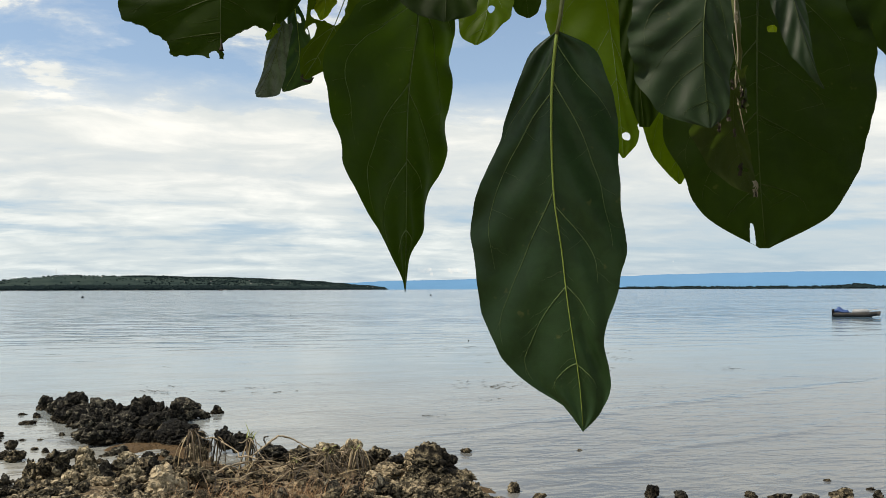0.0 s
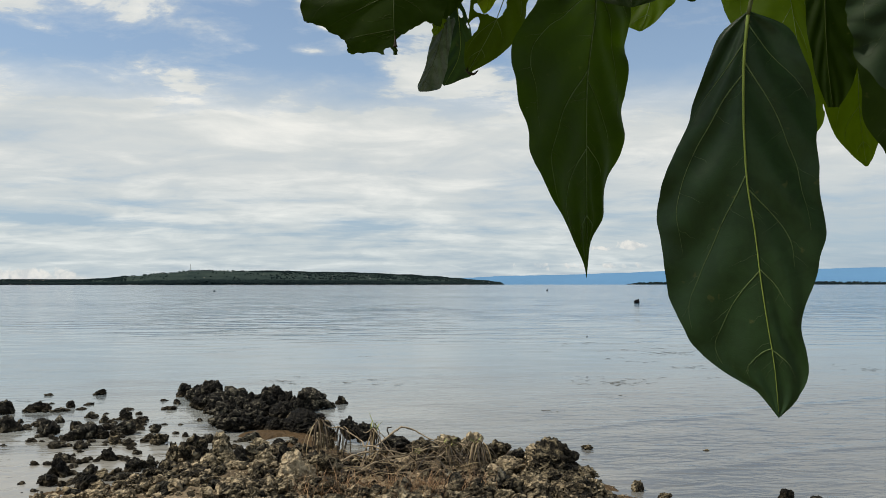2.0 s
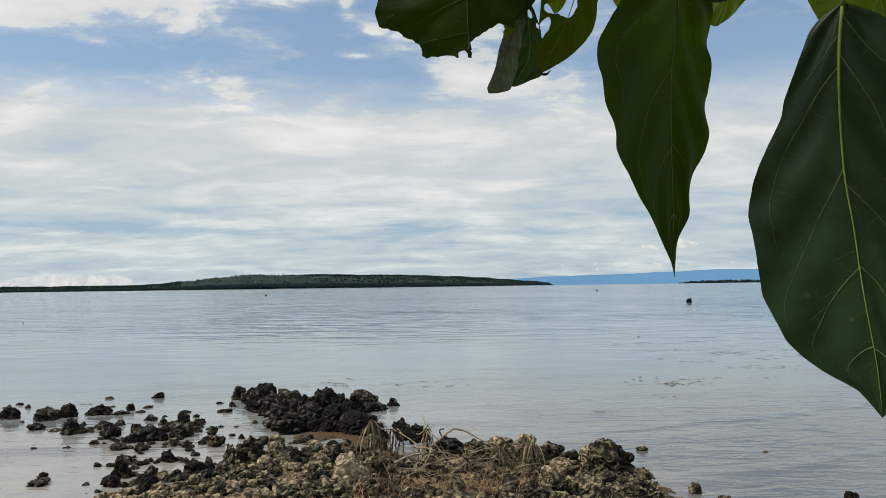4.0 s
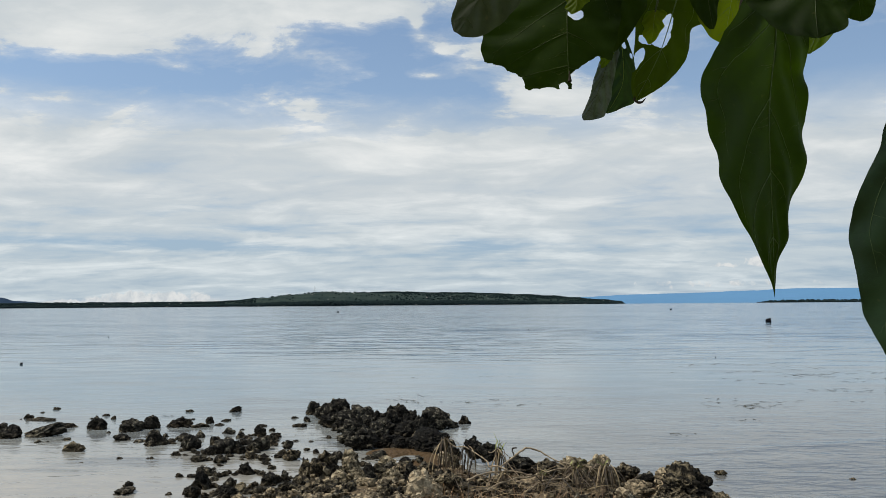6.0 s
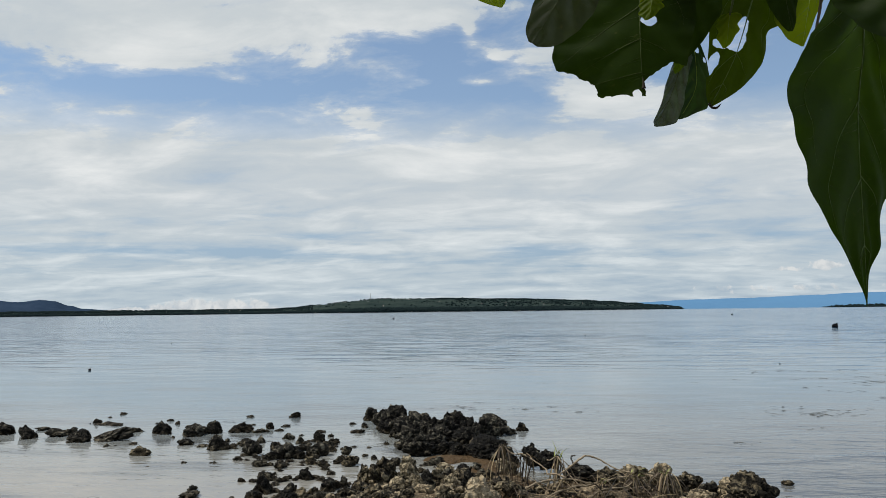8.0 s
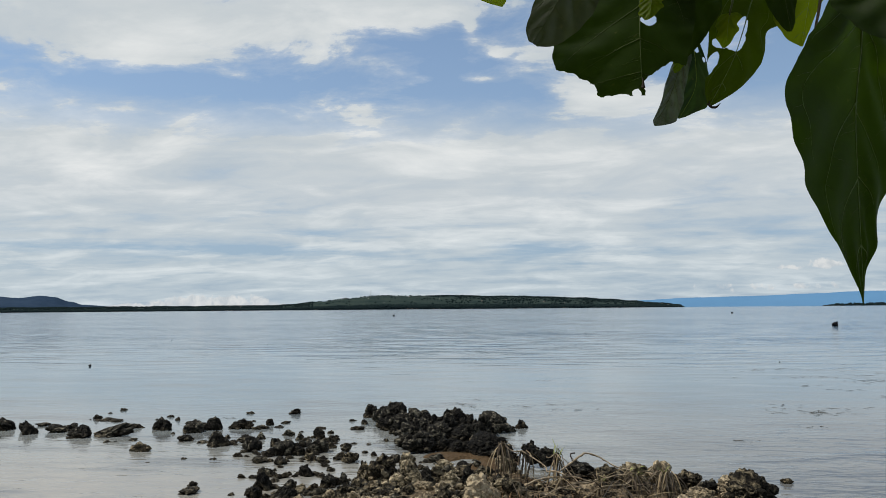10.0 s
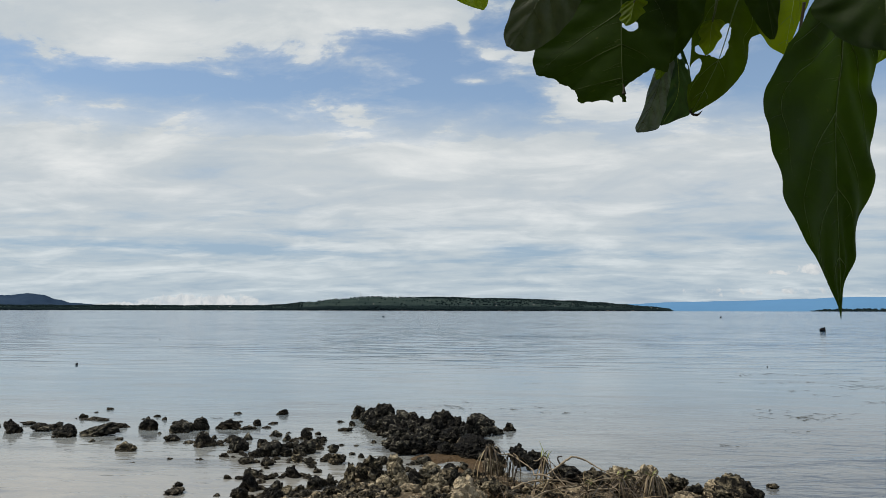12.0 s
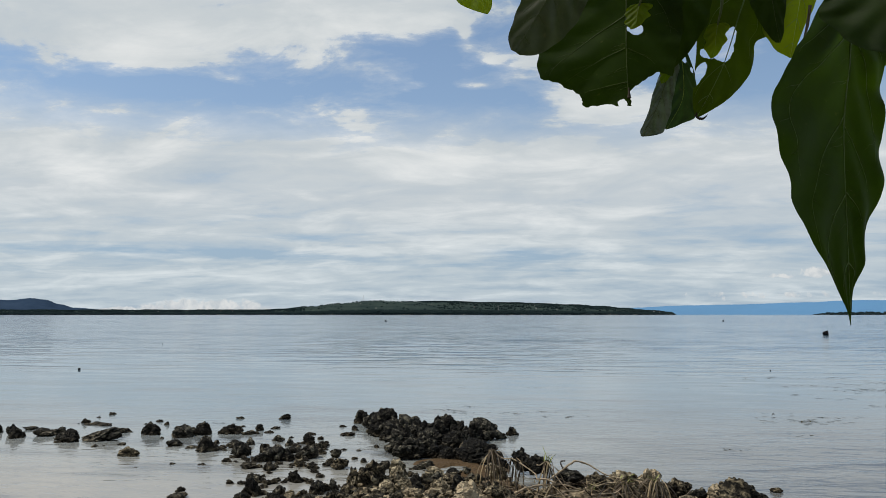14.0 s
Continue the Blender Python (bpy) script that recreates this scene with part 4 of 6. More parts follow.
def land(name, stops, dist, depth, mat, label, rough=2.0, step=0.06, category="island"):
    """A far shore: the height of its skyline by bearing, sloping up from the water."""
    a0, a1 = stops[0][0], stops[-1][0]
    cols, rows = int((a1 - a0) / step) + 1, 8
    verts, faces = [], []
    for j in range(rows + 1):
        u = j / rows
        for i in range(cols + 1):
            az = a0 + (a1 - a0) * i / cols
            h = ridge_height(stops, az)
            z = h * min(1.0, 1.15 * u ** 0.55) if u < 0.9 else h * 0.6
            z += rough * noise.fractal(Vector((az * (9 if step < 0.1 else 1.6), u * 3, dist * 0.01)), 0.9, 2.0, 4) * min(1.0, h / 12) * (0.3 + u)
            verts.append(polar(az, dist + depth * u, max(z, 0.0) - (0.5 if j == 0 else 0)))
    w = cols + 1
    for j in range(rows):
        for i in range(cols):
            faces.append((j * w + i, j * w + i + 1, (j + 1) * w + i + 1, (j + 1) * w + i))
    ob = mesh_object(name, verts, faces, mat)
    return tagged(ob, label, category, kind="structure")


ISLAND = ((-40, 14), (-33, 15), (-27, 16), (-21, 16), (-19.5, 20), (-17.6, 33), (-15.5, 46), (-13.2, 56), (-10.5, 53), (-8.5, 54), (-5.5, 49), (-3.2, 47),
          (0.8, 39), (3.0, 31), (4.7, 23), (6.5, 14), (7.6, 7), (7.95, 0.5))
land("backdrop_island", ISLAND, 2900, 500, MEADOW, "low green island with woods and fields across the water")
land("backdrop_hill", ((-46, 50), (-41, 72), (-38.2, 70), (-36.7, 62), (-35.4, 71), (-34.7, 66), (-33.7, 45), (-32.9, 31), (-31, 22), (-28, 14), (-24, 0)), 3600, 300, FAR_HILL, "wooded hill behind the island, haze put into its dark blue", 0.7)
HEADLAND = ((16.6, 0.5), (17.6, 6), (20, 7.5), (25, 7), (30, 7.5), (36, 8), (37.8, 9), (38.7, 12), (39.3, 18), (40.4, 10), (48, 9))
land("backdrop_headland", HEADLAND, 3100, 300, WOODS, "dark wooded headland low on the water", 3.0)
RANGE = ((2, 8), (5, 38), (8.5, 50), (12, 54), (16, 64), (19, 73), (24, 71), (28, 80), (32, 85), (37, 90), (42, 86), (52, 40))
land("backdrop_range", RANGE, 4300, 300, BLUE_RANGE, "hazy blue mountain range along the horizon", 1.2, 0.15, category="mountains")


def far_trees(name, stops, dist, depth, count, label, seed, low=False):
    """Woods on the far shore: many small uneven crowns."""
    r = random.Random(seed)
    bm = bmesh.new()
    bmesh.ops.create_icosphere(bm, subdivisions=1, radius=1.0)
    bm.verts.ensure_lookup_table()
    base, tris = [v.co.copy() for v in bm.verts], [tuple(v.index for v in f.verts) for f in bm.faces]
    bm.free()
    verts, faces = [], []
    a0, a1 = stops[0][0], stops[-1][0]
    while count:
        az = r.uniform(a0, a1)
        u = r.uniform(0.0, 0.07) if (low or r.random() < 0.45) else (r.uniform(0.80, 0.9) if r.random() < 0.5 else r.random() ** 0.7)
        clump = noise.noise(Vector((az * 0.8, u * 2.5, seed)))
        h = ridge_height(stops, az)
        open_hill = -18 < az < -6.5 - 6 * noise.noise(Vector((az * 0.7, u * 3.0, 4.0))) - 4 * r.random() ** 2 and h > 20 and u > 0.1
        if u > 0.07 and (clump < -0.12 or open_hill) and r.random() < (0.95 if open_hill else 0.65):
            count -= 1
            continue
        h = ridge_height(stops, az)
        z = h * min(1.0, 1.15 * u ** 0.55) if u < 0.9 else h * 0.6
        s = r.uniform(2.2, 4.6) if u < 0.07 else r.uniform(1.6, 4.4) if u > 0.78 and clump > 0.0 else r.uniform(1.6, 3.6)
        if h < 3:
            s *= 0.6
        c = polar(az, dist + depth * u + r.uniform(-5, 5), z + s * 0.35)
        n = len(verts)
        for b in base:
            verts.append(c + Vector((b.x * s * 1.3, b.y * s * 1.3, b.z * s)) * r.uniform(0.7, 1.25))
        faces.extend(tuple(k + n for k in f) for f in tris)
        count -= 1
    ob = mesh_object(name, verts, faces, WOODS, smooth=False)
    tagged(ob, label, "woods", kind="stuff")


far_trees("island_woods", ISLAND, 2900, 500, 26000, "dark green woods over the far island", 21)
far_trees("headland_woods", HEADLAND, 3100, 300, 1800, "dark woods on the far headland", 22)


def far_house():
    house = tagged(new("house"), "small pale house on the far island's shore", "house", "houses on the far island")
    bm = bmesh.new()
    bmesh.ops.create_cube(bm, size=1.0, matrix=Matrix.Diagonal((9, 6, 4, 1)) @ Matrix.Translation((0, 0, 0.5)))
    bmesh.ops.bevel(bm, geom=bm.edges[:], offset=0.1, segments=1, affect="EDGES")
    part("wall", bm, WHITE_PAINT, house, smooth=False)
    v = [(-5, -3.6, 3.9), (5, -3.6, 3.9), (5, 3.6, 3.9), (-5, 3.6, 3.9), (-5, 0, 6.2), (5, 0, 6.2)]
    mesh_object("roof", v, [(0, 1, 5, 4), (2, 3, 4, 5), (0, 4, 3), (1, 2, 5), (0, 3, 2, 1)], ROOF, house, smooth=False)
    return house


first_house = far_house()
r_house = random.Random(17)
for i in range(36):
    az = r_house.uniform(-31, 7.0)
    u = 0.0 if r_house.random() < 0.6 else r_house.uniform(0.05, 0.6)
    h = ridge_height(ISLAND, az) * min(1.0, 1.15 * u ** 0.55)
    place = polar(az, 2900 + 500 * u - 8, h + (0.5 if u == 0 else 3.0))
    m = Matrix.Translation(place) @ pose(0, 0, 0, 0, 0, r_house.uniform(-40, 40) - az) @ Matrix.Scale(r_house.uniform(0.22, 0.42), 4)
    if i == 0:
        first_house.matrix_world = m
    else:
        twin = copy_thing(first_house, m)
        twin.scale = m.to_scale()


def mast():
    tower = tagged(new("radio_mast"), "thin grey lattice radio mast on the island's hill", "mast")
    tower.location = polar(-13.9, 3250, 50)
    for k in range(3):
        w = 2.094 * k
        v, f = tube([(math.cos(w) * 1.6, math.sin(w) * 1.6, 0), (math.cos(w) * 0.9, math.sin(w) * 0.9, 16), (math.cos(w) * 0.4, math.sin(w) * 0.4, 30)], (0.3, 0.25, 0.2), 5, 6)
        mesh_object("leg", v, f, STEEL, tower)
    for k in range(9):
        z = 3 + k * 3
        q = 1.6 - 0.042 * z
        v, f = tube([(q, 0, z), (-q * 0.5, q * 0.87, z + 1.4), (-q * 0.5, -q * 0.87, z), (q, 0, z + 1.4)], (0.15, 0.15, 0.15, 0.15), 4, 9)
        mesh_object("brace", v, f, STEEL, tower)


mast()


# ---- boats and floats ----
def boat():
    thing = tagged(new("motor_boat"), "moored grey wooden motor boat with a blue tarpaulin at its stern", "boat")
    thing.matrix_world = Matrix.Translation(polar(39.16, 56.5)) @ pose(0, 0, 0, 0, 0, -38) @ Matrix.Scale(0.71, 4)
    bm = bmesh.new()
    rows = []
    for i in range(21):
        u = i / 20
        x = -1.75 + 3.5 * u + 0.25 * max(0.0, u - 0.9) * 10
        w = 0.42 * min(1.0, (1.02 - u) * 2.6) ** 0.7 * (0.8 + 0.2 * min(u * 4, 1))
        sheer = 0.38 + 0.30 * max(0.0, u - 0.35) ** 1.8
        keel = -0.15 + 0.35 * max(0.0, u - 0.82) / 0.18
        rows.append([bm.verts.new((x - (0.25 * (u > 0.85) * (1 - k)), sy * w * k, z)) for sy, k, z in ((-1, 1, sheer), (-1, 0.82, 0.10 + keel * 0.2), (-1, 0.2, keel), (1, 0.2, keel), (1, 0.82, 0.10 + keel * 0.2), (1, 1, sheer), (1, 0.9, sheer), (1, 0.75, sheer - 0.14), (-1, 0.75, sheer - 0.14), (-1, 0.9, sheer))])
    for a, b in zip(rows, rows[1:]):
        for k in range(10):
            bm.faces.new((a[k], a[(k + 1) % 10], b[(k + 1) % 10], b[k]))
    bm.faces.new(rows[0])
    bm.faces.new(rows[-1][::-1])
    part("hull", bm, HULL, thing, "worn dark grey wooden hull")
    bm = bmesh.new()
    bmesh.ops.create_icosphere(bm, subdivisions=3, radius=0.30)
    for v in bm.verts:
        peak = 0.55 + 1.1 * math.exp(-((v.co.x + 0.12) / 0.09) ** 2) * (v.co.z > 0)
        v.co = Vector((v.co.x * 2.2, v.co.y * 0.9, v.co.z * peak)) * (1 + 0.35 * noise.noise(v.co * 5)) + Vector((-1.0, 0, 0.46))
    part("tarpaulin", bm, BLUE_CLOTH, thing, "bundled blue tarpaulin")
    bm = bmesh.new()   # low cabin with a rounded roof
    bmesh.ops.create_cube(bm, size=1.0, matrix=Matrix.Translation((0.45, 0, 0.50)) @ Matrix.Diagonal((1.5, 0.56, 0.36, 1)))
    for v in bm.verts:
        if v.co.z > 0.5:
            v.co.x = 0.45 + (v.co.x - 0.45) * 0.8
    bmesh.ops.bevel(bm, geom=bm.edges[:], offset=0.035, segments=2, affect="EDGES")
    part("cabin", bm, STEEL, thing, "low pale grey cabin")
    v, f = tube([(1.0, 0, 0.52), (1.5, 0, 0.66), (2.1, 0, 0.74)], (0.025, 0.025, 0.02), 6, 8)
    mesh_object("bow_rail", v, f, DEAD_WOOD, thing)
    bm = bmesh.new()
    bmesh.ops.create_cube(bm, size=1.0, matrix=Matrix.Translation((-1.72, 0, 0.50)) @ Matrix.Diagonal((0.26, 0.22, 0.34, 1)))
    bmesh.ops.bevel(bm, geom=bm.edges[:], offset=0.03, segments=2, affect="EDGES")
    motor = part("outboard_motor", bm, BLACK, thing, "black outboard motor")
    v, f = tube([(-1.78, 0, 0.4), (-1.82, 0, 0.1), (-1.84, 0, -0.3)], (0.06, 0.05, 0.05), 8, 8)
    mesh_object("shaft", v, f, BLACK, motor)


boat()


def float_marker(place, size, label):
    thing = tagged(new("mooring_float"), label, "float", "mooring floats")
    thing.location = place
    bm = bmesh.new()
    bmesh.ops.create_icosphere(bm, subdivisions=3, radius=size * 0.5)
    for v in bm.verts:
        v.co = Vector((v.co.x, v.co.y * 0.9, v.co.z * 0.8)) * (1 + 0.3 * noise.noise(v.co * (3 / size))) + Vector((0, 0, size * 0.25))
    part("drum", bm, BLACK, thing)
    bm = bmesh.new()
    bmesh.ops.create_cone(bm, cap_ends=True, segments=10, radius1=size * 0.16, radius2=size * 0.1, depth=size * 0.3, matrix=Matrix.Translation((size * 0.25, 0, size * 0.62)))
    part("handle", bm, BLACK, thing)


float_marker(polar(17.25, 78), 0.52, "black mooring float on the calm sea")
float_marker(polar(-12.3, 200), 0.55, "small dark float far out on the sea")
float_marker(polar(11.05, 220), 0.5, "flat dark float far out on the sea")
for az, dist, size in ((-32.6, 29, 0.09), (-27.5, 52, 0.07), (-21.2, 43, 0.05), (1.2, 57, 0.08), (13.8, 28, 0.04)):
    float_marker(polar(az, dist), size, "tiny dark fishing float on the calm sea")


def far_boat(az, dist, turn):
    thing = tagged(new("small_boat"), "small far-off dark boat on the sea", "boat", "far boats")
    thing.matrix_world = Matrix.Translation(polar(az, dist)) @ pose(0, 0, 0, 0, 0, turn)
    bm = bmesh.new()
    rows = []
    for i in range(9):
        u = i / 8
        w = 0.6 * math.sin(math.pi * min(max(u, 0.03), 0.97)) ** 0.6
        rows.append([bm.verts.new((-2.4 + 4.8 * u, s * w * k, z)) for s, k, z in ((-1, 1, 0.75 + 0.3 * (2 * u - 1) ** 2), (-1, 0.5, -0.1), (1, 0.5, -0.1), (1, 1, 0.75 + 0.3 * (2 * u - 1) ** 2))])
    for a, b in zip(rows, rows[1:]):
        for k in range(4):
            bm.faces.new((a[k], a[(k + 1) % 4], b[(k + 1) % 4], b[k]))
    bm.faces.new(rows[0])
    bm.faces.new(rows[-1][::-1])
    part("hull", bm, HULL, thing)
    bm = bmesh.new()
    bmesh.ops.create_cube(bm, size=1.0, matrix=Matrix.Translation((0.4, 0, 1.1)) @ Matrix.Diagonal((1.4, 0.8, 0.7, 1)))
    bmesh.ops.bevel(bm, geom=bm.edges[:], offset=0.1, segments=1, affect="EDGES")
    part("cabin", bm, WHITE_PAINT, thing)


far_boat(-3.6, 1300, -5)


# ---- the tree over the camera ----
tree = tagged(new("tree"), "broadleaf shore tree with large drooping chewed green leaves", "tree")
tree.location = (0.75, -1.25, ground_height(0.75, -1.25) - 0.02)
ROOT = tree.location.copy()


def limb(name, points, radii, mat=BARK, sides=10, rings=30, label="", parent=None):
    v, f = tube([Vector(p) - ROOT for p in points], radii, sides, rings, 0.25, len(points))
    return mesh_object(name, v, f, mat, tree if parent is None else parent, label)


limb("trunk", [ROOT - Vector((0, 0, 0.2)), (0.72, -1.2, 1.2), (0.80, -1.05, 2.2), (0.7, -0.8, 3.1)], (0.16, 0.12, 0.10, 0.07), sides=16, rings=50, label="grey-brown bark on a leaning trunk")
limb("branch", [(0.80, -1.05, 2.2), (0.65, -0.5, 2.42), (0.40, 0.15, 2.34), (0.25, 0.45, 2.22), (0.12, 0.62, 2.17)], (0.05, 0.035, 0.022, 0.012, 0.008))
limb("branch", [(0.65, -0.5, 2.42), (0.2, 0.0, 2.42), (0.02, 0.45, 2.28), (-0.05, 0.68, 2.2)], (0.035, 0.02, 0.012, 0.007))
limb("branch", [(0.76, -0.95, 2.7), (0.2, -1.6, 3.0), (-0.6, -1.9, 3.2)], (0.05, 0.035, 0.015))
limb("branch", [(0.78, -1.0, 2.5), (1.5, -0.7, 2.9), (2.2, -0.3, 3.1)], (0.05, 0.035, 0.015))
limb("branch", [(0.7, -0.8, 3.1), (0.3, -0.3, 3.5), (-0.3, 0.2, 3.6)], (0.05, 0.03, 0.012))


def blade_shape(q):
    mid, side, out = q["mid"], Vector(q["side"]), Vector(q["out"])
    seed = mid[0][0] * 37 + mid[0][2] * 11
    steps = [0.0]
    for a, b in zip(mid, mid[1:]):
        steps.append(steps[-1] + (Vector(b) - Vector(a)).length)
    length = steps[-1]

    def along(u):
        """The midrib at a share u of its length."""
        s = min(max(u, 0.0), 1.0) * length
        for k in range(len(steps) - 1):
            if s <= steps[k + 1] + 1e-9:
                return spline(mid, (k + (s - steps[k]) / (steps[k + 1] - steps[k])) / (len(steps) - 1))
        return Vector(mid[-1])

    def at(u, v):
        """u along the midrib, v across from -1 to 1."""
        half = profile(q["left"] if v < 0 else q["right"], u)
        wave = 1 + (q["wave"] * noise.noise(Vector((u * 8, seed, 1 if v < 0 else 5))) + 0.012 * noise.noise(Vector((u * 26, seed, 1 if v < 0 else 5)))) * (abs(v) ** 2)
        c = along(u)
        across = v * half * wave
        lift = -q["fold"] * abs(across) * (1.1 - 0.35 * abs(v))
        quilt = q["quilt"] * math.sin(u * 27 - abs(v) * 8.5) * min(1, abs(v) * 3) * min(1, half / 0.015)
        ripple = 0.0042 * noise.noise(Vector((u * 4, v * 1.3, seed))) * abs(v) + 0.0034 * noise.noise(Vector((u * 11, 4 if v > 0 else 8, seed))) * v * v
        return c + side * across + out * (lift + quilt + ripple * min(1.0, (half / 0.032) ** 1.5))
    return at, length


def blade(q):
    at, length = blade_shape(q)
    rows, cols = 84, 40
    holes = []
    for hu, ha, hl, hw in q["holes"]:
        holes.append((hu * length, ha, hl, hw))

    def flat(u, v):
        return u * length, v * profile(q["left"] if v < 0 else q["right"], u)

    def inside(u, v):
        x, y = flat(u, v)
        for hx, hy, a, b in holes:
            dx, dy = (x - hx) / max(a, 1e-5), (y - hy) / max(b, 1e-5)
            w = math.atan2(dy, dx)
            edge = 1 + 0.22 * noise.noise(Vector((math.cos(w) * 1.6, math.sin(w) * 1.6, hx * 90))) + 0.10 * noise.noise(Vector((math.cos(w) * 5, math.sin(w) * 5, hx * 50)))
            if dx * dx + dy * dy < edge * edge:
                return True
        return False

    fine = 2 if holes else 1
    rows, cols = rows * fine, cols * fine
    grid = [[(i / rows, -1 + 2 * j / cols) for j in range(cols + 1)] for i in range(rows + 1)]
    hit = [[inside(u, v) if holes else False for u, v in row] for row in grid]
    # slide the corners beside a hole on to its edge
    place = [[None] * (cols + 1) for _ in range(rows + 1)]
    for i in range(rows + 1):
        for j in range(cols + 1):
            u, v = grid[i][j]
            if hit[i][j]:
                for di, dj in ((0, 1), (0, -1), (1, 0), (-1, 0), (1, 1), (-1, -1), (1, -1), (-1, 1)):
                    a, b = i + di, j + dj
                    if 0 <= a <= rows and 0 <= b <= cols and not hit[a][b]:
                        lo, hi = (u, v), grid[a][b]
                        for _ in range(6):
                            m = ((lo[0] + hi[0]) / 2, (lo[1] + hi[1]) / 2)
                            if inside(*m):
                                lo = m
                            else:
                                hi = m
                        u, v = hi
                        break
            place[i][j] = at(u, v)
    verts = [place[i][j] - ROOT for i in range(rows + 1) for j in range(cols + 1)]
    w = cols + 1
    faces = []
    for i in range(rows):
        for j in range(cols):
            if hit[i][j] + hit[i][j + 1] + hit[i + 1][j] + hit[i + 1][j + 1] >= 3:
                continue
            faces.append((i * w + j, i * w + j + 1, (i + 1) * w + j + 1, (i + 1) * w + j))
    used = sorted({k for f in faces for k in f})
    index = {k: n for n, k in enumerate(used)}
    return [verts[k] for k in used], [tuple(index[k] for k in f) for f in faces], at, inside


def rib(points, radii, name, mat, parent):
    v, f = tube(points, radii, 6, max(8, len(points) * 2))
    return mesh_object(name, v, f, mat, parent)


# side veins: side, start and end along the midrib, reach across, how soon they bend along the margin
SIDE_VEINS = ((-1, 0.07, 0.26, 0.92, 1.6), (-1, 0.155, 0.60, 0.78, 4.4), (-1, 0.407, 0.79, 0.90, 1.15), (-1, 0.636, 0.87, 0.85, 1.1), (-1, 0.832, 0.89, 0.5, 1.3),
              (1, 0.03, 0.22, 0.9, 1.4), (1, 0.12, 0.54, 0.79, 2.1), (1, 0.44, 0.63, 0.60, 1.6), (1, 0.636, 0.72, 0.5, 1.3), (1, 0.832, 0.87, 0.5, 1.4))


r_vein = random.Random(2)
LOOKS = {"sheen": "dark green leaf with a cool dull sheen", "olive_grey": "grey-green rounded leaf with a dull sheen", "dark_olive": "dull dark olive leaf with pale ribs", "bright": "thin yellow-green leaf glowing against the sky", "glossy": "dark glossy green leaf blade", "chewed": "olive green leaf lit through by the sky", "mature": "dark green leaf seen against the light", "young": "bright yellow-green leaf lit through by the sky", "pale": "pale grey-green curled leaf, its bluish sheen put into the colour", "withered": "half-withered torn leaf with brown edges"}


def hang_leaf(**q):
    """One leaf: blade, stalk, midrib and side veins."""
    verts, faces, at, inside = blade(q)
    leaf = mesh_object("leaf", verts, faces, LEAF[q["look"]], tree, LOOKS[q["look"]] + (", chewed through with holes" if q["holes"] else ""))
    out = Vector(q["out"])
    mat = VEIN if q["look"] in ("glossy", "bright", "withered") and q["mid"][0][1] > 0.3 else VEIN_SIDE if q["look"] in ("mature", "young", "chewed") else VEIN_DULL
    size = min(max(q["right"]) / 0.03, 1.1)
    # the midrib runs on into the stalk, which bends up to the twig
    base = Vector(q["mid"][0])
    tangent = (base - spline(q["mid"], 0.06)).normalized()
    top = base + tangent * 0.05 + Vector((0, 0.02, 0.05))
    rib([base - ROOT - tangent * 0.002 + out * 0.0004, base + tangent * 0.025 - ROOT, top - ROOT], (0.0009 * (0.6 + 0.4 * size), 0.0012, 0.0014), "leaf_stalk", TWIG, leaf)
    rib([at(0.98 * k / 9, 0) + out * 0.0002 - ROOT for k in range(10)], [0.00082 * size * w for w in (1, 0.72, 0.52, 0.38, 0.28, 0.16)], "midrib", mat, leaf)
    if not q["veins"]:
        return
    side_mat = VEIN_DULL if mat is VEIN_DULL else VEIN_SIDE
    fine_v, fine_f = [], []
    for sign, u0, u1, reach, bend in SIDE_VEINS:
        shift = r_vein.uniform(-0.008, 0.008)
        path, spots = [], []
        for s in range(15):
            f = s / 14
            v = sign * reach * (1 - (1 - f) ** bend) + 0.012 * noise.noise(Vector((f * 5, u0 * 40, size)))
            u = max(u0 + shift, 0.01) + (u1 - u0) * f
            if u > 0.985 or inside(u, v):
                break
            path.append(at(u, v) + out * 0.0001 - ROOT)
            spots.append((u, v))
        if len(path) > 4:
            rib(path, [0.00032 * size * w for w in (1, 0.6, 0.4, 0.12)], "side_vein", side_mat, leaf)
        # fine veins that branch off and run across
        ends = [(spots[k], sign * r_vein.choice((1, 1, -1)) * r_vein.uniform(0.12, 0.3)) for k in range(3, len(spots), 3)]
        ends += [((u0 + (u1 - u0) * r_vein.random(), 0.01 * sign), sign * r_vein.uniform(0.12, 0.3)) for k in range(2)]
        for (u, v), away in ends:
            line = []
            for k in range(6):
                g = k / 5
                uu, vv = u + 0.03 * g + 0.008 * noise.noise(Vector((g * 6, u * 30, v * 9))), v + away * g
                if abs(vv) > 0.97 or uu > 0.97 or vv * sign < 0 or inside(uu, vv):
                    break
                line.append(at(uu, vv) + out * 0.00005 - ROOT)
            if len(line) > 2:
                n = len(fine_v)
                tv, tf = tube(line, (0.00009 * size, 0.00007 * size, 0.00002), 4, 8)
                fine_v.extend(tv)
                fine_f.extend(tuple(k + n for k in face) for face in tf)
    if fine_v:
        tagged(mesh_object("vein_network", fine_v, fine_f, VEIN_FINE if mat is VEIN else VEIN_DULL, leaf), "faint net of fine leaf veins", kind="stuff")


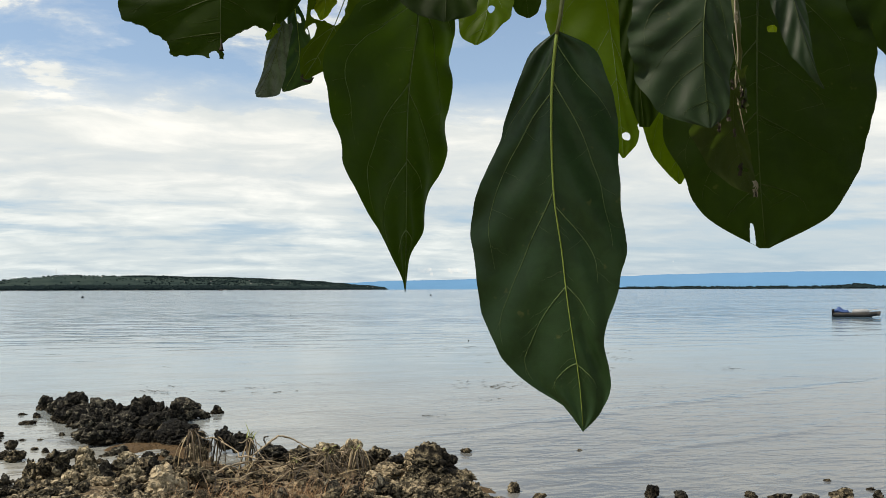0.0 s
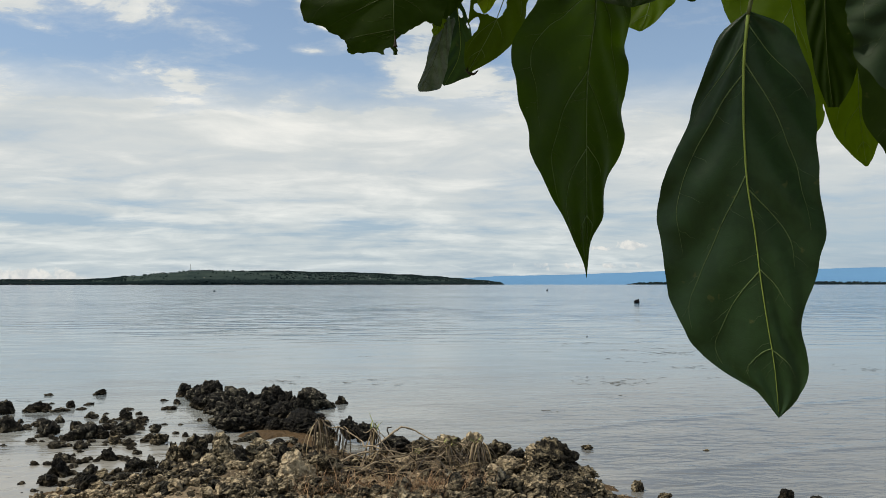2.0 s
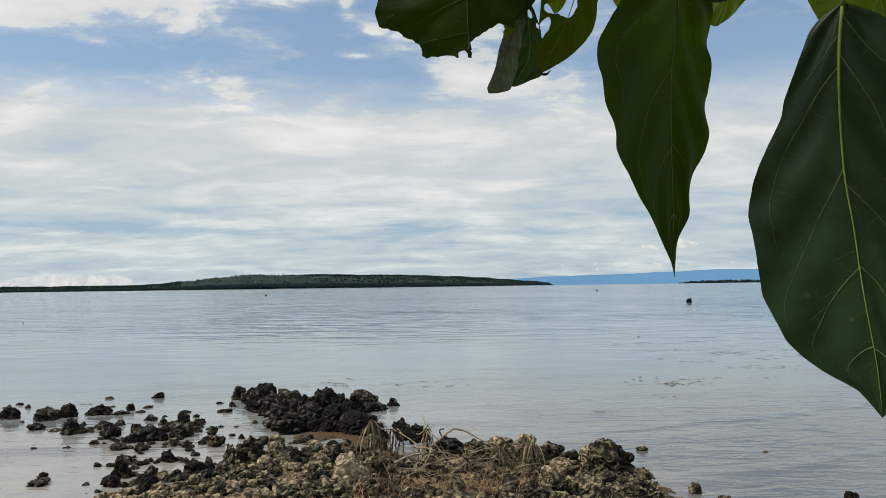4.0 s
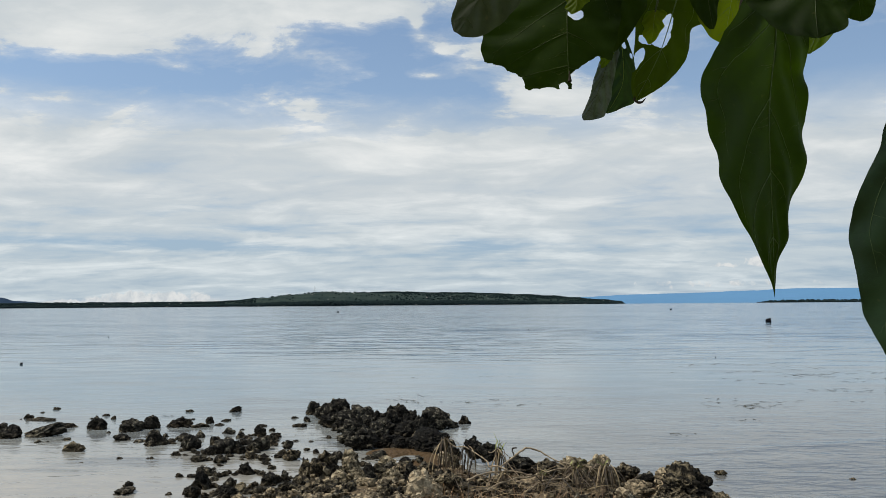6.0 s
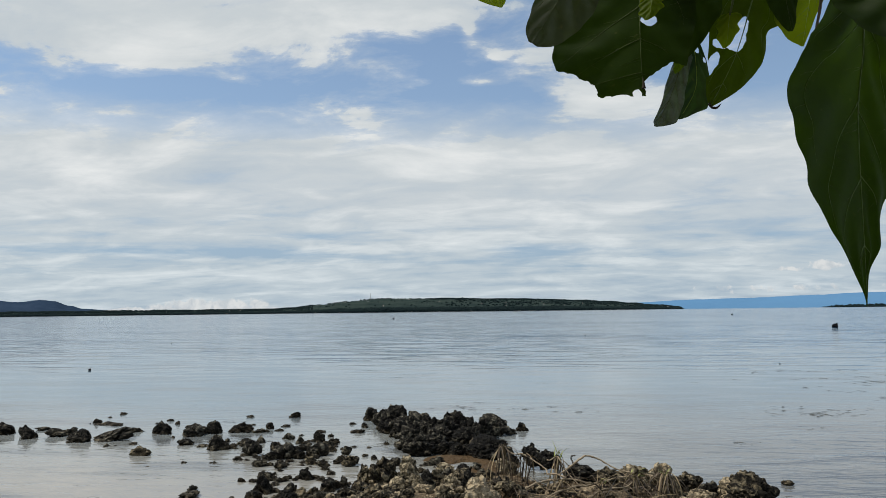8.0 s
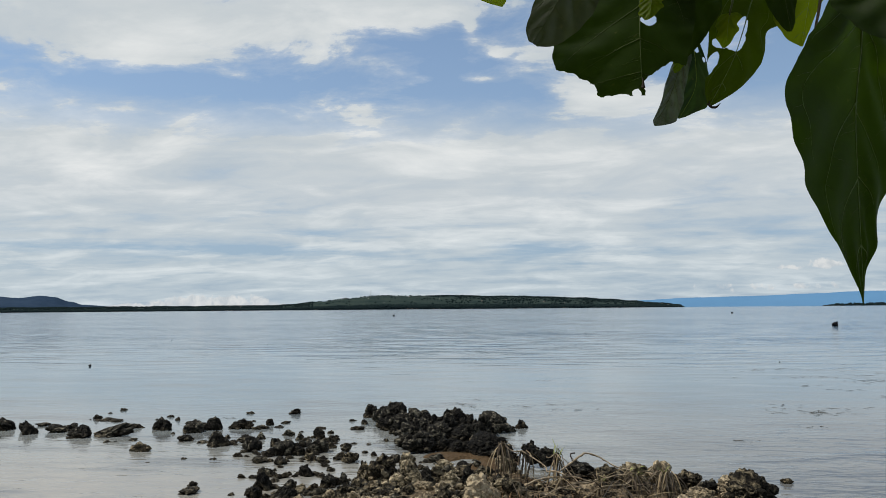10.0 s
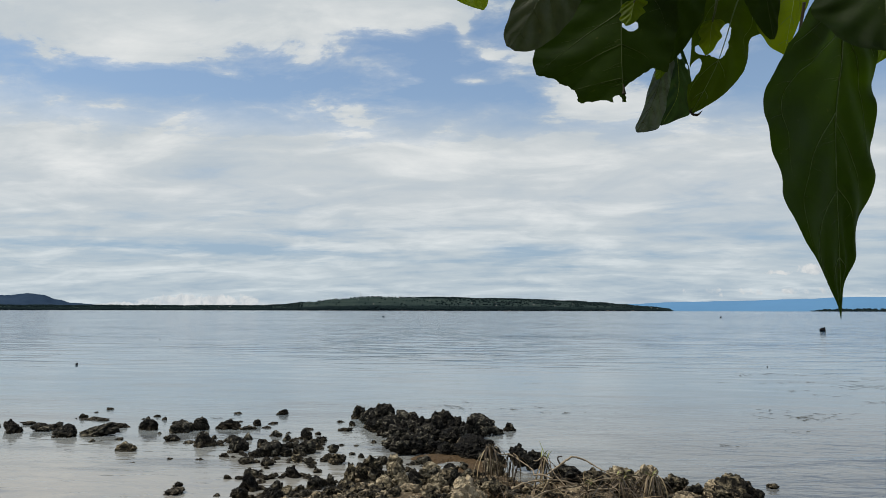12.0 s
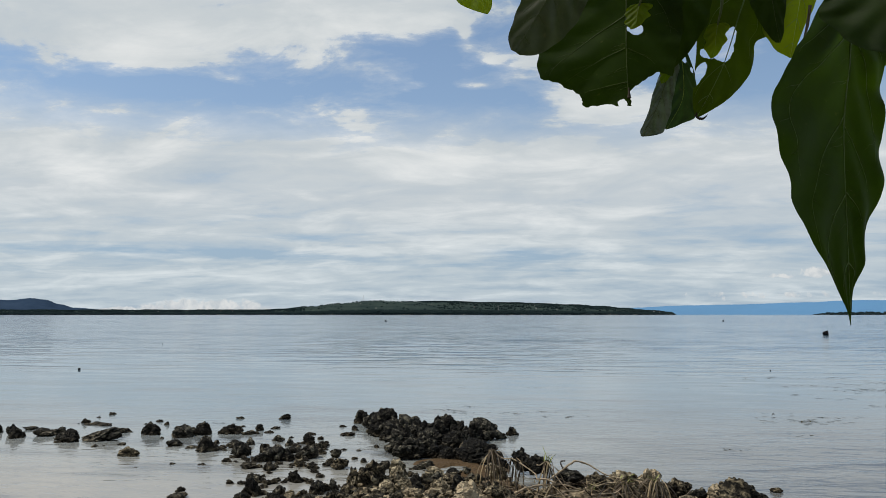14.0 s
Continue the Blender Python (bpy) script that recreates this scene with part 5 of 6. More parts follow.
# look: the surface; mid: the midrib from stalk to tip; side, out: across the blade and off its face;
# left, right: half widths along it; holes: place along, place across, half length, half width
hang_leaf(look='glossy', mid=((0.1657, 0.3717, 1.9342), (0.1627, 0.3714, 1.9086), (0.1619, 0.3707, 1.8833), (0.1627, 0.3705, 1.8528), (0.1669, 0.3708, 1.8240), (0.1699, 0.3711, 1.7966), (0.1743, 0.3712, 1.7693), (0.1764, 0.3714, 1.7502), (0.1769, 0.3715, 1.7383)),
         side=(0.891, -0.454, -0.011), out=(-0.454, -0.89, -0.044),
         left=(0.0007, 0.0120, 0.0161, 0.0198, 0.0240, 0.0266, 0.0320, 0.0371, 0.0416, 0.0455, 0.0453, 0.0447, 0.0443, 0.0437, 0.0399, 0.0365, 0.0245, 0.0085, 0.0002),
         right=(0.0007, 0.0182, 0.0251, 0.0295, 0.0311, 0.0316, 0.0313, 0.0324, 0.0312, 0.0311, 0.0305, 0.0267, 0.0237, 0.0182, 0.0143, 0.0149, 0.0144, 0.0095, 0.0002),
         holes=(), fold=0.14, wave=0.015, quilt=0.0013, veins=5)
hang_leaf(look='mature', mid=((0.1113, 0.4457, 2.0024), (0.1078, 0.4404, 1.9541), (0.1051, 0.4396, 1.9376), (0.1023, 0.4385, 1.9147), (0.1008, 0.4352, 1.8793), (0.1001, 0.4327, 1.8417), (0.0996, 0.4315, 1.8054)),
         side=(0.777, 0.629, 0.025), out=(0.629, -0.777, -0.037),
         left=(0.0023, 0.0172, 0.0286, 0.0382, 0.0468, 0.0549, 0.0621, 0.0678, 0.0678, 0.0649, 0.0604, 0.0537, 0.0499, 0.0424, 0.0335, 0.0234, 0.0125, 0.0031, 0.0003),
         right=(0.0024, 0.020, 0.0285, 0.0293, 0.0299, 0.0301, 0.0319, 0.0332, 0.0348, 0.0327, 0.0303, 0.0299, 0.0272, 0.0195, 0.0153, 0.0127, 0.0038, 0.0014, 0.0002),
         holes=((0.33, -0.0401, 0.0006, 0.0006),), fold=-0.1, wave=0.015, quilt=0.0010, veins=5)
hang_leaf(look='dark_olive', mid=((0.2953, 0.398, 2.0044), (0.2774, 0.374, 1.9468), (0.266, 0.3586, 1.8949), (0.2632, 0.353, 1.8572), (0.2647, 0.3522, 1.8267)),
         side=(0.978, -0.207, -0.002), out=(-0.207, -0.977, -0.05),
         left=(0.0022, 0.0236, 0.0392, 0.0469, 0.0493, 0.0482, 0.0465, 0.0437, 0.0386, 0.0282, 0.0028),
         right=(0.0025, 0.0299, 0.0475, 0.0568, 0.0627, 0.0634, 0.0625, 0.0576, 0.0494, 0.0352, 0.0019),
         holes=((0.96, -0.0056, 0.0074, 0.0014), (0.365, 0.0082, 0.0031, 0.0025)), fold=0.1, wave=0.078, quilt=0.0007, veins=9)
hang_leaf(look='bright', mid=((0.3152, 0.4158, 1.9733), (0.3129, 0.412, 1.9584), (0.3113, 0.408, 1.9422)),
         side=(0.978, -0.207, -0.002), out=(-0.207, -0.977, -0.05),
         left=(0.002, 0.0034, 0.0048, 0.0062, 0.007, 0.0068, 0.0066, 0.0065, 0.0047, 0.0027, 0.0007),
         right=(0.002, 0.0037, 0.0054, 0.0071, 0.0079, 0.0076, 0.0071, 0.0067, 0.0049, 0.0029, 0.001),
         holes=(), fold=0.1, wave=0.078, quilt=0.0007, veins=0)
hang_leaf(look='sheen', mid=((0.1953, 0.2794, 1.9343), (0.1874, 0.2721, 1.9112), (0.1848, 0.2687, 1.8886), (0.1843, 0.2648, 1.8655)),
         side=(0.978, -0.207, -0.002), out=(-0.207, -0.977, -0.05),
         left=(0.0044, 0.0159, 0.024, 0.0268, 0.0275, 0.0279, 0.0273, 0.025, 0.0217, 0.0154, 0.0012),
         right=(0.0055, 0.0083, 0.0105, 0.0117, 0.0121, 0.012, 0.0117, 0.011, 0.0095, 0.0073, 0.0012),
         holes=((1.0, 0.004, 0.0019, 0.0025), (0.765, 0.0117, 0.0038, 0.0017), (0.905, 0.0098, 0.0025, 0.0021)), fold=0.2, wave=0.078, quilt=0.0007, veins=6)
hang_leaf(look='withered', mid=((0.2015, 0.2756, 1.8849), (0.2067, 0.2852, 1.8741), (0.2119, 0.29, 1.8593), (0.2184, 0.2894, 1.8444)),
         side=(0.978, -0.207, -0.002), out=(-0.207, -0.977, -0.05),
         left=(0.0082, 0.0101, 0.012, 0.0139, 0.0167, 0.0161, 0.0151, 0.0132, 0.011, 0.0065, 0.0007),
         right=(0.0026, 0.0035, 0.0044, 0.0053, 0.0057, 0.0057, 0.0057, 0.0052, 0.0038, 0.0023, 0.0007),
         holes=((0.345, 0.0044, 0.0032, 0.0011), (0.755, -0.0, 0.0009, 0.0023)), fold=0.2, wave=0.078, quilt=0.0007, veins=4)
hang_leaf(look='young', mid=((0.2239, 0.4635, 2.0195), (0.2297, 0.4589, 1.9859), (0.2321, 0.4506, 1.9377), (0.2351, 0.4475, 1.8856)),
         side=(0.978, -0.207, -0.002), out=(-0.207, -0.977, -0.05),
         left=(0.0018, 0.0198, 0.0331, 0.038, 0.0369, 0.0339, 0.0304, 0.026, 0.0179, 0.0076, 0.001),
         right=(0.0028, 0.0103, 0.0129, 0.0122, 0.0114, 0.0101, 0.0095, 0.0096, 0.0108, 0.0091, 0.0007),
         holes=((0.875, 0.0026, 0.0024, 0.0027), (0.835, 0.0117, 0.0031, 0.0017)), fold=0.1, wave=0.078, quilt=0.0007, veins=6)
hang_leaf(look='dark_olive', mid=((0.2333, 0.4219, 1.9927), (0.2336, 0.4239, 1.9537), (0.2351, 0.425, 1.9245), (0.2378, 0.4257, 1.9001)),
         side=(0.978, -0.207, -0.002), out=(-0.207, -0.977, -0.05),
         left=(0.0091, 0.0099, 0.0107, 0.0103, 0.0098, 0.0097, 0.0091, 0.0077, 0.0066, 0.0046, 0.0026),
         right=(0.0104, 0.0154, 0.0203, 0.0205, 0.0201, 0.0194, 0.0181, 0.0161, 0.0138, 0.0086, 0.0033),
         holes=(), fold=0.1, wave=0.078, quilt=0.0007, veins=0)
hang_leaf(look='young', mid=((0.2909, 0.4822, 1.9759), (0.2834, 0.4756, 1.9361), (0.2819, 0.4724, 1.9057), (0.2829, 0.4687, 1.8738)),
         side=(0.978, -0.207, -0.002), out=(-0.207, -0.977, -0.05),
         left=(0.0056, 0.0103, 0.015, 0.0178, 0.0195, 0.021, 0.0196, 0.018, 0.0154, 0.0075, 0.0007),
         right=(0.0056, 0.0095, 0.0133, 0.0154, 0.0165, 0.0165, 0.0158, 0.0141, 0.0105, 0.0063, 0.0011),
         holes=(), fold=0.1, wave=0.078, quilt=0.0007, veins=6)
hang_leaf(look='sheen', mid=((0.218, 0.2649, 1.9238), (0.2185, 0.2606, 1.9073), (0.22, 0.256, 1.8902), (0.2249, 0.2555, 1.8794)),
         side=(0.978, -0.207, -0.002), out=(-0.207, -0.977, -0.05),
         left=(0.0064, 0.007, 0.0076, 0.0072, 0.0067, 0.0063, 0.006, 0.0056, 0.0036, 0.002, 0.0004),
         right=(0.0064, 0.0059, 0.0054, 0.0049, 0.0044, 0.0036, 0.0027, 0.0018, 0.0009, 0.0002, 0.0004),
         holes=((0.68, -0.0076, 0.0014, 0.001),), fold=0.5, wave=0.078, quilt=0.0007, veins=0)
hang_leaf(look='dark_olive', mid=((0.3543, 0.3654, 1.9985), (0.3499, 0.3581, 1.9584), (0.353, 0.3585, 1.9377), (0.359, 0.3583, 1.9169)),
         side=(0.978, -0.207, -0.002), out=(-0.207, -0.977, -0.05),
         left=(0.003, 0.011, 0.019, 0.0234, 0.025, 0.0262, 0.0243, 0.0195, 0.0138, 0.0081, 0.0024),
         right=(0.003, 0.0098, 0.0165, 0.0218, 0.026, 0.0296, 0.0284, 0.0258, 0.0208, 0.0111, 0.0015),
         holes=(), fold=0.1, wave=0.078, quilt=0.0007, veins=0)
hang_leaf(look='dark_olive', mid=((0.1244, 0.4235, 2.0128), (0.1189, 0.4059, 1.9798), (0.1155, 0.3974, 1.9583), (0.1129, 0.3886, 1.9408)),
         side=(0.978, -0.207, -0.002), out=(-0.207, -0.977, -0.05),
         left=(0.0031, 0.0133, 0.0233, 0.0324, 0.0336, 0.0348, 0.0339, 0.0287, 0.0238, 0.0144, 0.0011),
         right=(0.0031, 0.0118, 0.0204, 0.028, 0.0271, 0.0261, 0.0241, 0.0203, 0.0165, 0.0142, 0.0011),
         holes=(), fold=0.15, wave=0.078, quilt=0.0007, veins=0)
hang_leaf(look='young', mid=((0.1975, 0.589, 2.075), (0.19, 0.5824, 2.0362), (0.1834, 0.575, 2.007), (0.1757, 0.5725, 1.9886)),
         side=(0.978, -0.207, -0.002), out=(-0.207, -0.977, -0.05),
         left=(0.0035, 0.0106, 0.0176, 0.0229, 0.0236, 0.0241, 0.0234, 0.0215, 0.0185, 0.0135, 0.0008),
         right=(0.0035, 0.0097, 0.016, 0.0204, 0.0196, 0.0189, 0.0186, 0.0188, 0.0131, 0.0079, 0.0013),
         holes=((0.63, 0.0028, 0.0034, 0.0025),), fold=0.1, wave=0.078, quilt=0.0007, veins=4)
hang_leaf(look='dark_olive', mid=((0.2189, 0.5847, 2.0705), (0.2191, 0.586, 2.0443), (0.2215, 0.5869, 2.0171)),
         side=(0.978, -0.207, -0.002), out=(-0.207, -0.977, -0.05),
         left=(0.0044, 0.0076, 0.0108, 0.014, 0.0172, 0.0157, 0.0142, 0.0126, 0.0106, 0.0084, 0.0013),
         right=(0.0044, 0.0076, 0.0108, 0.014, 0.0172, 0.016, 0.014, 0.012, 0.0096, 0.007, 0.0013),
         holes=(), fold=0.1, wave=0.078, quilt=0.0007, veins=0)
hang_leaf(look='dark_olive', mid=((-0.0039, 0.5494, 2.0764), (-0.005, 0.55, 2.0375), (-0.0061, 0.5447, 1.9969), (-0.0053, 0.5424, 1.959)),
         side=(0.996, 0.084, -0.008), out=(0.083, -0.994, -0.069),
         left=(0.0042, 0.0316, 0.0494, 0.0589, 0.0625, 0.0635, 0.063, 0.062, 0.0611, 0.0595, 0.0579),
         right=(0.0042, 0.0231, 0.0342, 0.0385, 0.0399, 0.0402, 0.0388, 0.0361, 0.0324, 0.0269, 0.0215),
         holes=((0.505, 0.0067, 0.0046, 0.0058), (1.0, -0.0600, 0.0232, 0.0275), (0.965, -0.0425, 0.0128, 0.0105), (0.93, -0.0530, 0.0105, 0.0120), (0.97, 0.0243, 0.0230, 0.0228), (0.98, -0.0041, 0.0058, 0.0033), (0.57, -0.0004, 0.0008, 0.0008), (1.0, -0.0242, 0.0021, 0.0033), (1.0, -0.035, 0.0029, 0.0054), (1.0, -0.015, 0.0033, 0.0063)), fold=0.12, wave=0.078, quilt=0.0007, veins=6)
hang_leaf(look='olive_grey', mid=((-0.0425, 0.4563, 2.0385), (-0.0587, 0.4466, 2.0062), (-0.0711, 0.4417, 1.9837), (-0.0804, 0.4367, 1.967)),
         side=(0.846, 0.159, -0.509), out=(0.137, -0.987, -0.081),
         left=(0.0014, 0.0084, 0.0154, 0.0151, 0.0147, 0.0144, 0.0133, 0.0122, 0.0105, 0.0082, 0.0027),
         right=(0.0014, 0.011, 0.0206, 0.0213, 0.0219, 0.0226, 0.0213, 0.0199, 0.0167, 0.0117, 0.0034),
         holes=(), fold=0.45, wave=0.078, quilt=0.0007, veins=4)
# one folded leaf as two blades: the painted sheen half, then the dark half
hang_leaf(look='pale', mid=((0.0366, 0.6195, 2.0185), (0.0324, 0.6278, 2.0010), (0.0261, 0.6427, 1.9815), (0.0154, 0.6595, 1.9626)),
         side=(0.916, 0.104, -0.388), out=(0.083, -0.994, -0.069),
         left=(0.002, 0.0031, 0.0046, 0.0063, 0.0068, 0.007, 0.0069, 0.0062, 0.0051, 0.0044, 0.0038, 0.0033, 0.0007),
         right=(0.002, 0.0077, 0.0082, 0.0089, 0.0094, 0.0098, 0.0109, 0.0125, 0.0134, 0.0143, 0.0142, 0.0076, 0.001),
         holes=((0.06, 0.003, 0.003, 0.003),), fold=0.3, wave=0.05, quilt=0.0012, veins=3)
hang_leaf(look='glossy', mid=((0.0437, 0.6293, 2.0310), (0.0471, 0.6345, 2.0095), (0.0478, 0.6483, 1.9894), (0.0367, 0.6657, 1.9692)),
         side=(0.93, 0.1, -0.35), out=(0.083, -0.994, -0.069),
         left=(0.0024, 0.0049, 0.0071, 0.0083, 0.0092, 0.0108, 0.012, 0.0124, 0.0112, 0.0089, 0.0064, 0.0039, 0.0014),
         right=(0.0038, 0.0066, 0.0085, 0.0106, 0.0112, 0.0117, 0.0123, 0.0126, 0.014, 0.0159, 0.0097, 0.0049, 0.0003),
         holes=((0.16, 0.002, 0.0030, 0.0022), (0.24, 0.008, 0.0020, 0.0014)), fold=0.2, wave=0.05, quilt=0.0008, veins=0)
hang_leaf(look='chewed', mid=((0.1025, 0.6168, 2.0850), (0.0887, 0.6116, 2.0511), (0.0790, 0.6060, 2.0220), (0.0686, 0.6002, 1.9957), (0.0495, 0.5928, 1.9609)),
         side=(0.921, 0.103, -0.375), out=(0.083, -0.994, -0.069),
         left=(0.0219, 0.0228, 0.0236, 0.0246, 0.026, 0.0262, 0.0259, 0.0236, 0.021, 0.0171, 0.0127, 0.0067, 0.0005),
         right=(0.0284, 0.0301, 0.0318, 0.0326, 0.0289, 0.0196, 0.0209, 0.0213, 0.021, 0.0184, 0.0135, 0.0063, 0.0007),
         holes=((0.465, -0.0022, 0.0112, 0.0050), (0.585, -0.0037, 0.0058, 0.0078), (0.53, -0.0020, 0.0075, 0.0062), (0.605, -0.0134, 0.0040, 0.0070), (0.739, -0.014, 0.0105, 0.0038)), fold=0.15, wave=0.04, quilt=0.0009, veins=6)
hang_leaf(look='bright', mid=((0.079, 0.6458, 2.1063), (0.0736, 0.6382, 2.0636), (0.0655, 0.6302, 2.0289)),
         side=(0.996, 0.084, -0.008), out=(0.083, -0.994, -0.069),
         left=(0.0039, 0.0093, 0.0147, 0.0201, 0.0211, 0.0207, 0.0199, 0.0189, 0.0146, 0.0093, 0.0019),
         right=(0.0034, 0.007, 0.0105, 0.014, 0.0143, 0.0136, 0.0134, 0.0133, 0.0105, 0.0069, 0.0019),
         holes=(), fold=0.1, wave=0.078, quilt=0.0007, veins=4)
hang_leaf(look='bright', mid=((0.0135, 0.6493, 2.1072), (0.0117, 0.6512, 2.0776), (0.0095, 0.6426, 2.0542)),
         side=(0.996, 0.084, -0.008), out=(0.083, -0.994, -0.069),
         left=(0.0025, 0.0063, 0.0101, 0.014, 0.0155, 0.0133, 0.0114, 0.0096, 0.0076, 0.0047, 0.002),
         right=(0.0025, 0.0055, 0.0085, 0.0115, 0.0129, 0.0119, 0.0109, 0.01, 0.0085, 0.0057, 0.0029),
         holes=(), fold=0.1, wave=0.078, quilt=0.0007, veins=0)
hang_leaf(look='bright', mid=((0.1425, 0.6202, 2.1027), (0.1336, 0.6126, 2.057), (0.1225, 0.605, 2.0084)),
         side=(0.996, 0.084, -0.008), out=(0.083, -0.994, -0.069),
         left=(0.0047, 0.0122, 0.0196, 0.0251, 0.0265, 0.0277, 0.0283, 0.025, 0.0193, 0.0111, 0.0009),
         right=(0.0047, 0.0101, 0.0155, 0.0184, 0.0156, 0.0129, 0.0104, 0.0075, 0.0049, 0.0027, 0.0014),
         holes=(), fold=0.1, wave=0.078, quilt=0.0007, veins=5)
hang_leaf(look='dark_olive', mid=((0.0953, 0.5584, 2.0672), (0.0991, 0.5608, 2.0375), (0.1038, 0.5633, 2.007)),
         side=(0.996, 0.084, -0.008), out=(0.083, -0.994, -0.069),
         left=(0.0042, 0.0081, 0.012, 0.0159, 0.017, 0.0154, 0.0138, 0.0114, 0.0085, 0.0056, 0.0025),
         right=(0.0042, 0.007, 0.0098, 0.0125, 0.0129, 0.0109, 0.0086, 0.0069, 0.0054, 0.0032, 0.0008),
         holes=((0.775, 0.0099, 0.0038, 0.0025),), fold=0.2, wave=0.078, quilt=0.0007, veins=0)
hang_leaf(look='dark_olive', mid=((0.0333, 0.5629, 2.0721), (0.0328, 0.5656, 2.0334), (0.0301, 0.5779, 1.997)),
         side=(0.996, 0.084, -0.008), out=(0.083, -0.994, -0.069),
         left=(0.0043, 0.0105, 0.0167, 0.0214, 0.0206, 0.0198, 0.0176, 0.0144, 0.0108, 0.0063, 0.0018),
         right=(0.0043, 0.0130, 0.0210, 0.0270, 0.0265, 0.0250, 0.0225, 0.0180, 0.0130, 0.0075, 0.0026),
         holes=(), fold=0.15, wave=0.078, quilt=0.0007, veins=0)
hang_leaf(look='bright', mid=((-0.1254, 0.6009, 2.1112), (-0.1186, 0.5944, 2.0791), (-0.1102, 0.5878, 2.0493)),
         side=(0.991, 0.137, 0.003), out=(0.137, -0.987, -0.081),
         left=(0.0033, 0.0082, 0.0132, 0.0181, 0.023, 0.0237, 0.0231, 0.0226, 0.0196, 0.0106, 0.0009),
         right=(0.0037, 0.0058, 0.0079, 0.0099, 0.012, 0.0117, 0.0103, 0.0088, 0.007, 0.0043, 0.0009),
         holes=(), fold=0.1, wave=0.078, quilt=0.0007, veins=0)

# a dead stalk and torn black edges hang from the chewed leaf
limb("dead_stalk", [(0.1905, 0.2555, 1.9220), (0.1902, 0.2564, 1.9060), (0.1908, 0.2561, 1.8896), (0.1901, 0.2568, 1.8795), (0.1945, 0.2587, 1.8629)], (0.00022, 0.00032, 0.00018, 0.0003, 0.00012), STRAW, 6, 30, "straw-coloured withered stalk")
limb("dead_stalk", [(0.1887, 0.2561, 1.8976), (0.1902, 0.2563, 1.8876), (0.1916, 0.2564, 1.8795), (0.1946, 0.2573, 1.8697)], (0.00014, 0.00012, 0.00016, 0.00008), STRAW, 6, 24)
limb("twig", [(0.1321, 0.5837, 2.0411), (0.1293, 0.5846, 2.0242), (0.1251, 0.5853, 2.0065)], (0.0012, 0.0010, 0.0008), BARK, 6, 14, "thin dark twig")
limb("dead_edge", [(0.0480, 0.5915, 1.9632), (0.0510, 0.5915, 1.9602), (0.0545, 0.5915, 1.9600), (0.0578, 0.5915, 1.9630)], (0.0006, 0.0010, 0.0009, 0.0002), CHAR, 6, 16, "curled black dead tip")
limb("dead_edge", [(-0.0052, 0.5418, 1.9720), (-0.0050, 0.5418, 1.9680), (-0.0050, 0.5418, 1.9645)], (0.0004, 0.0008, 0.0016), CHAR, 6, 12, "black withered tip of the midrib")
SCRAPS = ((0.1889, 0.2596, 1.8690, 0.0022, 1), (0.1854, 0.2606, 1.8647, 0.0020, 1), (0.1889, 0.2570, 1.8795, 0.0020, 1), (0.1926, 0.2574, 1.8758, 0.0030, 0), (0.1901, 0.2555, 1.9036, 0.0022, 0), (0.2010, 0.2722, 1.8518, 0.0024, 1), (0.2068, 0.2714, 1.8444, 0.0030, 0), (0.2063, 0.2706, 1.8424, 0.0012, 1), (0.1932, 0.2631, 1.8637, 0.0016, 1), (0.0494, 0.5915, 1.9630, 0.0020, 1))


def scrap(place, size, mat, seed, label="crumpled dead shred of leaf"):
    """A crumpled shred of leaf."""
    r = random.Random(seed)
    verts, faces = [], []
    for i in range(9):
        for j in range(6):
            u, v = i / 8 - 0.5, j / 5 - 0.5
            w = 0.6 + 0.5 * noise.noise(Vector((u * 4, v * 4, seed)))
            verts.append(Vector(place) - ROOT + size * Vector((v * w + 0.25 * noise.noise(Vector((u * 3, seed, 1))), 0.5 * noise.noise(Vector((u * 3, v * 3, seed + 5))), u * 2.0 + 0.2 * noise.noise(Vector((v * 5, u * 5, seed))))))
    for i in range(8):
        for j in range(5):
            if r.random() < 0.85:
                faces.append((i * 6 + j, i * 6 + j + 1, i * 6 + j + 7, i * 6 + j + 6))
    mesh_object("leaf_scrap", verts, faces, mat, tree, label)


scrap((0.1912, 0.2545, 1.8785), 0.0075, LEAF["withered"], 40)
scrap((0.1918, 0.2552, 1.8745), 0.0040, CHAR, 43)
for k, (x, y, z, size, dark) in enumerate(SCRAPS):
    scrap((x, y, z), size, CHAR if dark else STRAW, k + 1)
